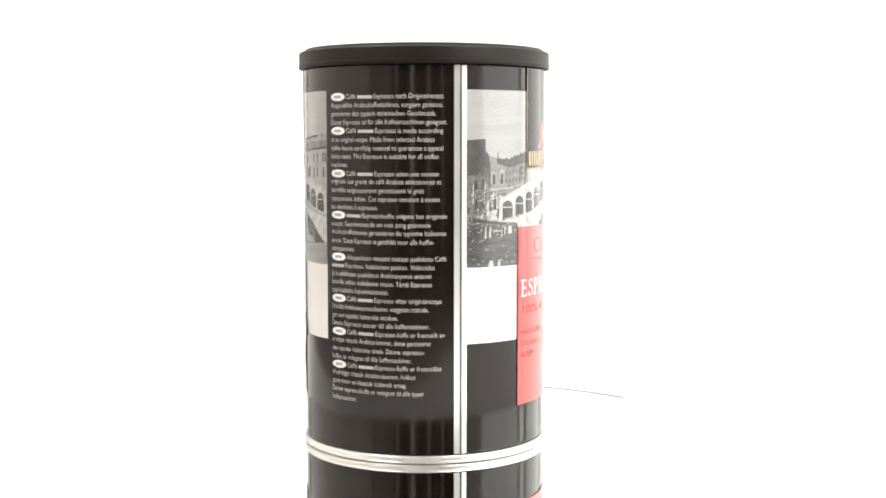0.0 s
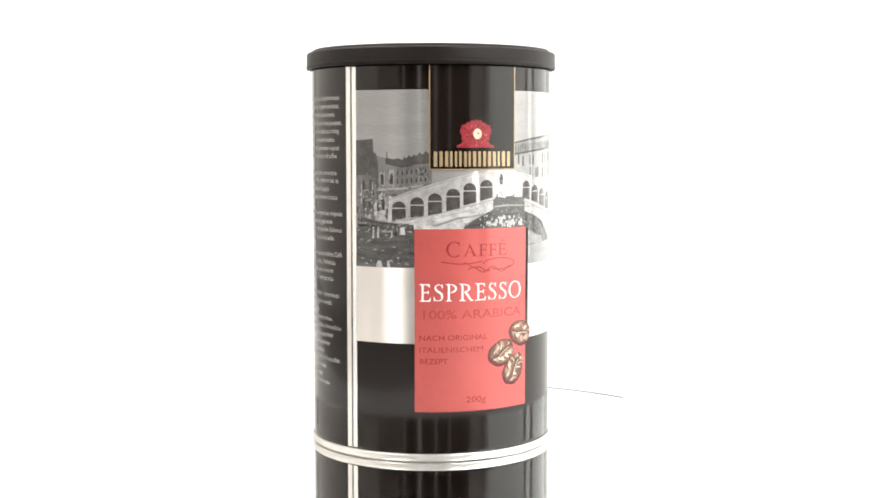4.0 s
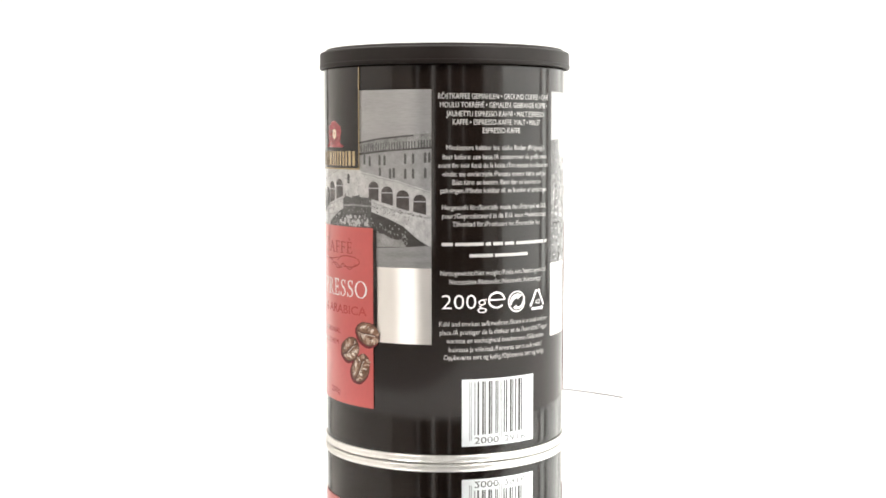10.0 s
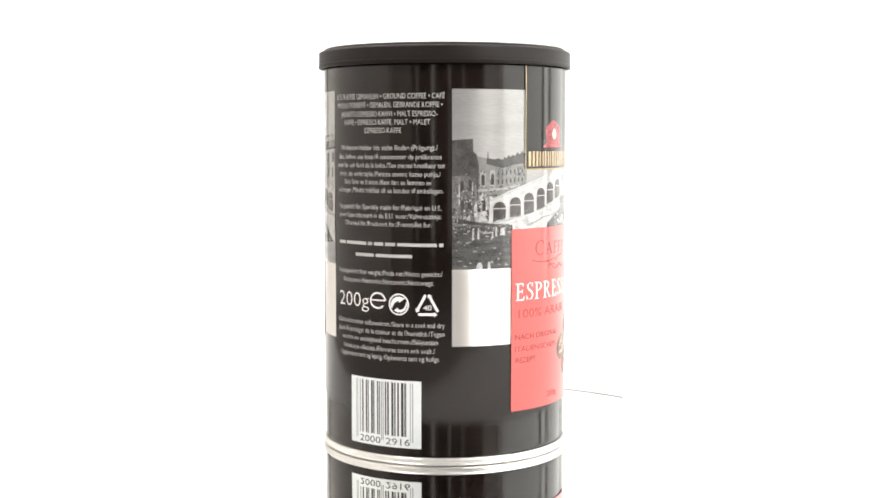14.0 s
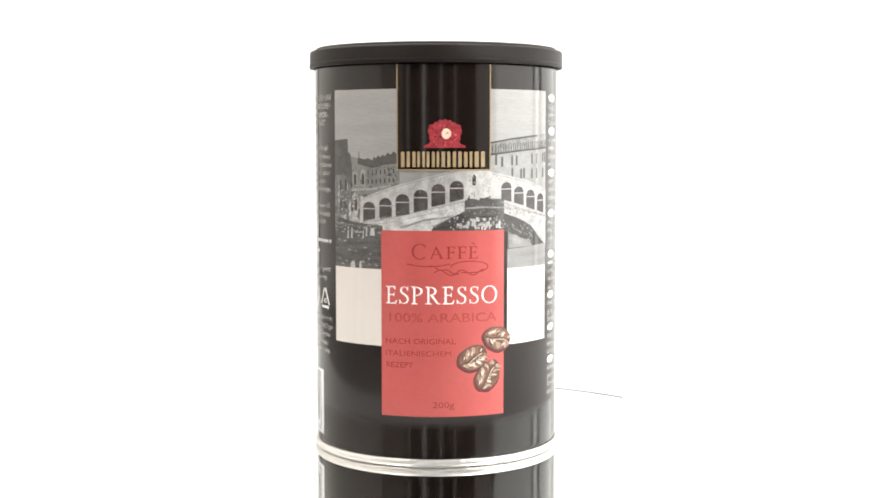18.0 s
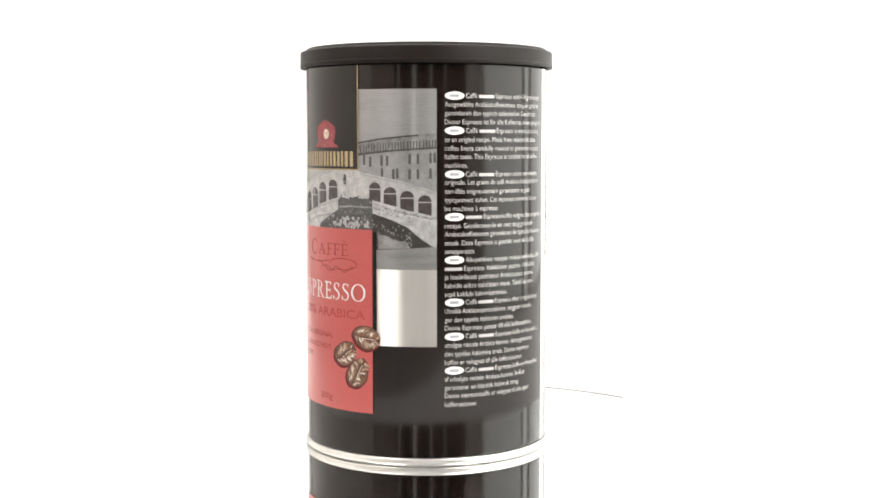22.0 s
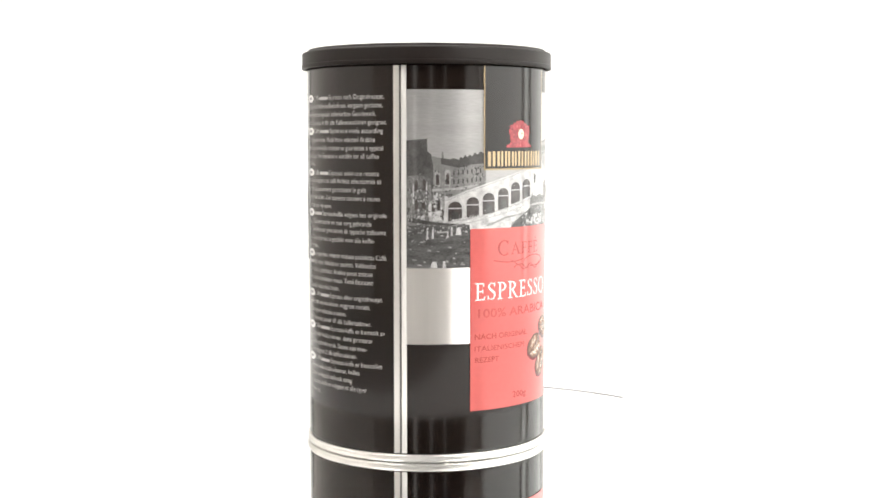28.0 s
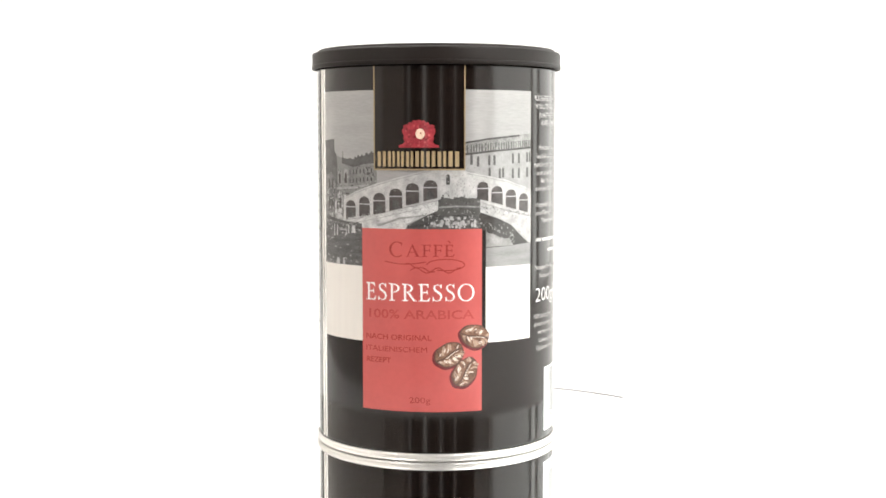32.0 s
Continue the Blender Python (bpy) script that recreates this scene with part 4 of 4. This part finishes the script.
def code_side(tin):
    B = -1.65
    for h, a, b, words in FACTS:
        cap = 1.75 if words.isupper() else 1.62
        part("text_line", lettering(words, a, b, h - 0.74, cap, 1), GREYTEXT, tin, turn=B)
    for h, a, widths in ((72.9, -27.8, (5.0, 13.0, 2.6, 5.0, 5.0, 18.0, 2.0)), (69.1, -15.4, (11.0, 18.0))):
        u = a
        for w in widths:
            part("address_bar", flat(box(u, u + w, h - 0.5, h + 0.55), layer=1), GREYTEXT, tin, turn=B)
            u += w + 0.95
    part("weight_text", lettering("200g", -27.8, -7.3, 51.6, 4.8, 1, weight=-0.012), WHITE, tin, "white weight marking", turn=B)

    def e_mark():
        bm = bmesh.new()
        c = (-2.4, 54.2)
        arc = [(c[0] + 2.9 * math.cos(x) / MMDEG, c[1] + 2.5 * math.sin(x)) for x in [math.radians(2 + k * 316 / 26) for k in range(27)]]
        for q in ribbon(arc, 0.62) + ribbon([(c[0] - 2.9 / MMDEG, c[1] + 0.1), (c[0] + 2.9 / MMDEG, c[1] + 0.1)], 0.5):
            add_poly(bm, q)
        return roll_on(bm, 1)
    part("e_mark", e_mark(), WHITE, tin, "white estimated sign", turn=B)
    ring = part("round_symbol", flat(oval(8.2, 53.3, 3.6, 3.6, 36), layer=1), WHITE, tin, "white round symbol with two curled arrows", turn=B)
    part("inner_field", flat(oval(8.2, 53.3, 3.1, 3.1, 36), layer=2), BLACK, ring)

    def arrow(points, widths, tip):
        """One of the two interlocked curled arrows."""
        bm = bmesh.new()
        for p in stroke(points, widths) + [tip]:
            add_poly(bm, [(8.2 + x / MMDEG, 53.3 + y) for x, y in p])
        return roll_on(bm, 3)
    part("arrow", arrow([(-2.6, -1.2), (-2.35, 0.1), (-1.6, 1.25), (-0.5, 1.85), (0.4, 1.75)], (0.5, 1.1, 1.5, 1.5, 1.3), [(0.3, 0.6), (2.2, 2.1), (0.1, 2.7)]), WHITE, ring)
    part("arrow", arrow([(2.75, 0.9), (2.7, -0.2), (2.1, -1.5), (0.9, -2.2), (-0.3, -2.1)], (0.3, 0.5, 0.75, 0.9, 0.9), [(-0.1, -1.1), (-1.7, -2.0), (-0.2, -2.8)]), WHITE, ring)

    def triangle():
        bm = bmesh.new()
        c = Vector((21.3 * MMDEG, 53.0))
        P = [Vector((c.x + 4.9 * math.cos(x) * 0.95, c.y - 0.3 + 4.9 * math.sin(x))) for x in (math.radians(90), math.radians(210), math.radians(330))]
        for k in range(3):
            a, b = P[k], P[(k + 1) % 3]
            p, q = a.lerp(b, 0.13), a.lerp(b, 0.78)
            for quad in ribbon([(p.x / MMDEG, p.y), (q.x / MMDEG, q.y)], 0.85):
                add_poly(bm, quad)
            d = (b - a).normalized()
            n = Vector((-d.y, d.x))
            tip = q + d * 1.1
            add_poly(bm, [((q - n * 0.9).x / MMDEG, (q - n * 0.9).y), ((q + n * 0.9).x / MMDEG, (q + n * 0.9).y), (tip.x / MMDEG, tip.y)])
        bmesh.ops.triangulate(bm, faces=bm.faces[:])
        return roll_on(bm, 1)
    tri = part("recycling_symbol", triangle(), WHITE, tin, "white recycling triangle", turn=B)
    part("code_number", lettering("40", 19.6, 23.2, 51.6, 1.7, 2), WHITE, tri)
    code = part("barcode", flat(box(-18.75, 18.6, 5.6, 28.1), layer=1), CODEFIELD, tin, "white barcode panel with black bars", turn=B)
    for a, b, ink, long in CODE:
        part("bar", flat(box(a, b, 7.6 if long else 9.4, 27.3), layer=2), (BARINK, FADED, GREYBAR)[ink], code)
    part("digits", lettering("2000", -13.0, -1.2, 6.4, 2.2, 2), BARINK, code)
    part("digits", lettering("2916", 1.6, 13.4, 6.4, 2.2, 2), BARINK, code)


# ---- the setting ----
def mirror_turntable():
    R0, mm = 0.1056, 0.001
    plate = tagged(new("mirror_turntable"), "round mirror-glass turntable plate on white paper", "turntable")
    part("mirror_surface", lathe([(0, 0), (R0 - 0.7 * mm, 0)], 256), MIRROR, plate, "flawless mirror glass")
    part("ground_edge", lathe([(R0 - 0.7 * mm, 0), (R0 - 0.1 * mm, -0.1 * mm), (R0, -0.2 * mm), (R0, -0.4 * mm), (R0 - 0.1 * mm, -0.5 * mm), (0, -0.5 * mm)], 256), EDGE, plate, "grey ground glass edge", True)
    return plate


def plate_edge_line():
    """A thin grey arc added for the plate's edge on one side, widening away from the tin."""
    bm = bmesh.new()
    rows = []
    for k in range(41):
        a = radians(82.0 + (42.5 - 82.0) * k / 40)
        w = 0.00028 + 0.00042 * k / 40
        rows.append([bm.verts.new((r * math.cos(a), r * math.sin(a), z)) for r, z in ((0.1058, -0.0005), (0.1058, 0.0002), (0.1058 + w, 0.0002), (0.1058 + w, -0.0005))])
    for a, b in zip(rows, rows[1:]):
        for k in range(4):
            bm.faces.new((a[k], a[(k + 1) % 4], b[(k + 1) % 4], b[k]))
    bm.faces.new(rows[0])
    bm.faces.new(rows[-1][::-1])
    bmesh.ops.recalc_face_normals(bm, faces=bm.faces[:])
    tagged(new("trim", mesh_from("trim", bm, EDGE_LINE)), "thin grey arc added for the visible part of the plate's edge", "trim", kind="structure")


def studio():
    plate_edge_line()
    # paper sweep: flat floor that curves up into the back wall, 2 mm thick
    prof = [(-0.28 + 0.06 * k, -0.0005) for k in range(14)] + [(0.50 + 0.18 * math.sin(a), 0.1795 - 0.18 * math.cos(a)) for a in [math.pi / 2 * k / 24 for k in range(1, 25)]] + [(0.68, 0.30), (0.68, 0.45), (0.68, 0.62), (0.68, 0.79)]
    back = [(-0.28 + 0.06 * k, -0.0035) for k in range(14)] + [(0.50 + 0.182 * math.sin(a), 0.1785 - 0.182 * math.cos(a)) for a in [math.pi / 2 * k / 24 for k in range(1, 25)]] + [(0.682, 0.30), (0.682, 0.45), (0.682, 0.62), (0.682, 0.79)]
    bm = bmesh.new()
    loop = prof + back[::-1]
    # one side narrowed to darken the tin's reflection: aslant at the front, wide behind
    rows = [[bm.verts.new((x, y, z)) for x in (-min(0.498, 0.146 + max(0.0, y + 0.083) * 0.37) + max(0.0, -0.083 - y) * 1.2, 0.47)] for y, z in loop]
    for a, b in zip(rows, rows[1:] + rows[:1]):
        bm.faces.new((a[0], a[1], b[1], b[0]))
    bmesh.ops.recalc_face_normals(bm, faces=bm.faces[:])
    tagged(new("backdrop", mesh_from("backdrop", bm, PAPER)), "seamless white paper sweep, brightly lit", "backdrop", kind="structure")
    for name, cloth, s, lab in (("wall_left", WARMCLOTH, (-0.512, -0.50, -0.42, 0.70, -0.0037, 0.80), "warm white fabric side of a light tent, dimly lit"), ("wall_right", FABRIC, (0.50, 0.512, -0.42, 0.70, -0.0037, 0.80), "white fabric side of a light tent"),
                         ("ceiling", GREYCLOTH, (-0.512, 0.512, -0.42, 0.70, 0.80, 0.812), "grey fabric top of a light tent"),
                         ("wall_front_left", SHADECLOTH, (-0.512, -0.235, -0.43, -0.42, -0.0037, 0.812), "grey fabric front flap"), ("wall_front_right", GREYCLOTH, (0.30, 0.512, -0.43, -0.42, -0.0037, 0.812), "grey fabric front flap")):
        tagged(new(name, mesh_from(name, slab(*s), cloth)), lab, "wall", kind="structure")
    table = tagged(new("table"), "plain grey table under the light tent", "table")
    part("table_top", slab(-1.0, 1.0, -1.35, 0.9, -0.04, -0.0037, 0.003), TABLEWOOD, table)
    part("apron", slab(-0.9, 0.9, -1.25, -1.23, -0.12, -0.04), TABLEWOOD, table)
    part("apron", slab(-0.9, 0.9, 0.78, 0.80, -0.12, -0.04), TABLEWOOD, table)
    for x in (-0.9, 0.9):
        for y in (-1.24, 0.79):
            part("leg", slab(x - 0.03, x + 0.03, y - 0.03, y + 0.03, -0.75, -0.04, 0.004), TABLEWOOD, table)
    for name, s in (("wall_south", (-2.0, 2.0, -2.05, -2.0, -0.75, 1.8)), ("wall_north", (-2.0, 2.0, 2.0, 2.05, -0.75, 1.8)), ("wall_west", (-2.05, -2.0, -2.0, 2.0, -0.75, 1.8)),
                    ("wall_east", (2.0, 2.05, -2.0, 2.0, -0.75, 1.8)), ("floor", (-2.0, 2.0, -2.0, 2.0, -0.80, -0.75)), ("ceiling_room", (-2.0, 2.0, -2.0, 2.0, 1.8, 1.85))):
        tagged(new(name, mesh_from(name, slab(*s), DARKWALL)), "dark painted room surface", "wall", kind="structure")
    # Body made up for the added backdrop light.
    tagged(new("lamp_housing", mesh_from("lamp_housing", slab(-0.43, 0.43, 0.24, 0.42, 0.772, 0.80, bevel=0.003), ALU)), "unseen aluminium housing for the added backdrop light", "lamp", kind="structure")
    # Bodies and hangers made up for the added front fills, out of view.
    for _, eye, aim, _ in FRONT_FILLS:
        hung = tagged(new("hanging_lamp"), "unseen body of an added fill light, hung from the tent top", "lamp", "hanging panel lamps")
        hung.location = eye
        box_part = part("housing", slab(-0.11, 0.11, -0.07, 0.07, 0.006, 0.030, 0.003), ALU, hung)
        box_part.rotation_euler = look(eye, aim).to_euler()
        for x in (-0.05, 0.05):
            part("hanger", slab(x - 0.003, x + 0.003, -0.003, 0.003, 0.018, 0.80 - eye[2]), ALU, hung)


def strip_light(x, y, width, z0, z1, glow):
    lamp = tagged(new("strip_light"), "upright glowing strip lamp on a thin stand", "lamp", "upright strip lamps")
    lamp.location = (x, y, -0.0037)
    lamp.rotation_euler = (0, 0, math.atan2(-y, -x) + math.pi / 2)
    part("tube", slab(-width / 2, width / 2, -0.006, 0.006, z0, z1, 0.002), glow, lamp, "frosted glowing tube")
    part("stand", slab(-0.004, 0.004, -0.004, 0.004, 0.008, z0, 0.001), ALU, lamp)
    part("foot", slab(-0.05, 0.05, -0.04, 0.04, 0.0, 0.008, 0.002), ALU, lamp)


def softbox():
    # Added out of view, to give the brightness reflected on the tin's right.
    box_lamp = tagged(new("softbox"), "tall softbox with glowing white diffuser on a fabric wall", "lamp")
    box_lamp.location = (0.5, 0.0, -0.0005)
    part("frame", slab(-0.022, 0.0, 0.19, 0.68, 0.0, 0.70, 0.003), ALU, box_lamp)
    part("diffuser", slab(-0.026, -0.0225, 0.20, 0.67, 0.01, 0.69, 0.001), SOFTBOX_GLOW, box_lamp, "glowing white diffuser cloth")
    strip = tagged(new("side_strip_lamp"), "upright bright strip lamp on a fabric wall", "lamp")
    strip.location = (0.5, 0.0, -0.0005)
    part("housing", slab(-0.022, 0.0, 0.085, 0.165, 0.0, 0.60, 0.003), ALU, strip)
    part("tube", slab(-0.028, -0.0225, 0.10, 0.15, 0.01, 0.59, 0.002), SIDE_GLOW, strip, "bright glowing tube")
    # Added glow, unseen, so the front of the right wall reflects as lit.
    side = tagged(new("wall_fill"), "dim white diffuser panel lamp on a fabric wall", "lamp")
    side.location = (0.5, 0.0, -0.0005)
    part("frame", slab(-0.012, 0.0, -0.36, 0.075, 0.0, 0.70, 0.003), ALU, side)
    part("diffuser", slab(-0.016, -0.0125, -0.35, 0.065, 0.008, 0.69, 0.001), WALL_GLOW, side, "faintly glowing diffuser cloth")


studio()
softbox()
strip_light(-0.46, -0.98, 0.036, 0.06, 0.62, STRIP_B)
strip_light(-0.185, -0.98, 0.046, 0.06, 0.62, STRIP_A)
strip_light(0.075, -0.98, 0.034, 0.06, 0.62, STRIP_B)
strip_light(0.30, -0.98, 0.024, 0.06, 0.62, STRIP_B)
PLATE = mirror_turntable()
PLATE.location = (0, 0, 0)
COFFEE = coffee_tin()


# ---- what turns ----
def motions():
    rate = 13.867
    tin_rows, plate_rows = [], []
    for t in range(33):
        a = radians(165.975 - rate * t)
        tin_rows.append((float(t), pose(0.003904 * math.cos(a), 0.003904 * math.sin(a), 0.0, 0, 0, -rate * (t - 12.0))))
        plate_rows.append((float(t), pose(0, 0, 0, 0, 0, -rate * (t - 12.0))))
    walk(COFFEE, tin_rows)
    walk(PLATE, plate_rows)


motions()
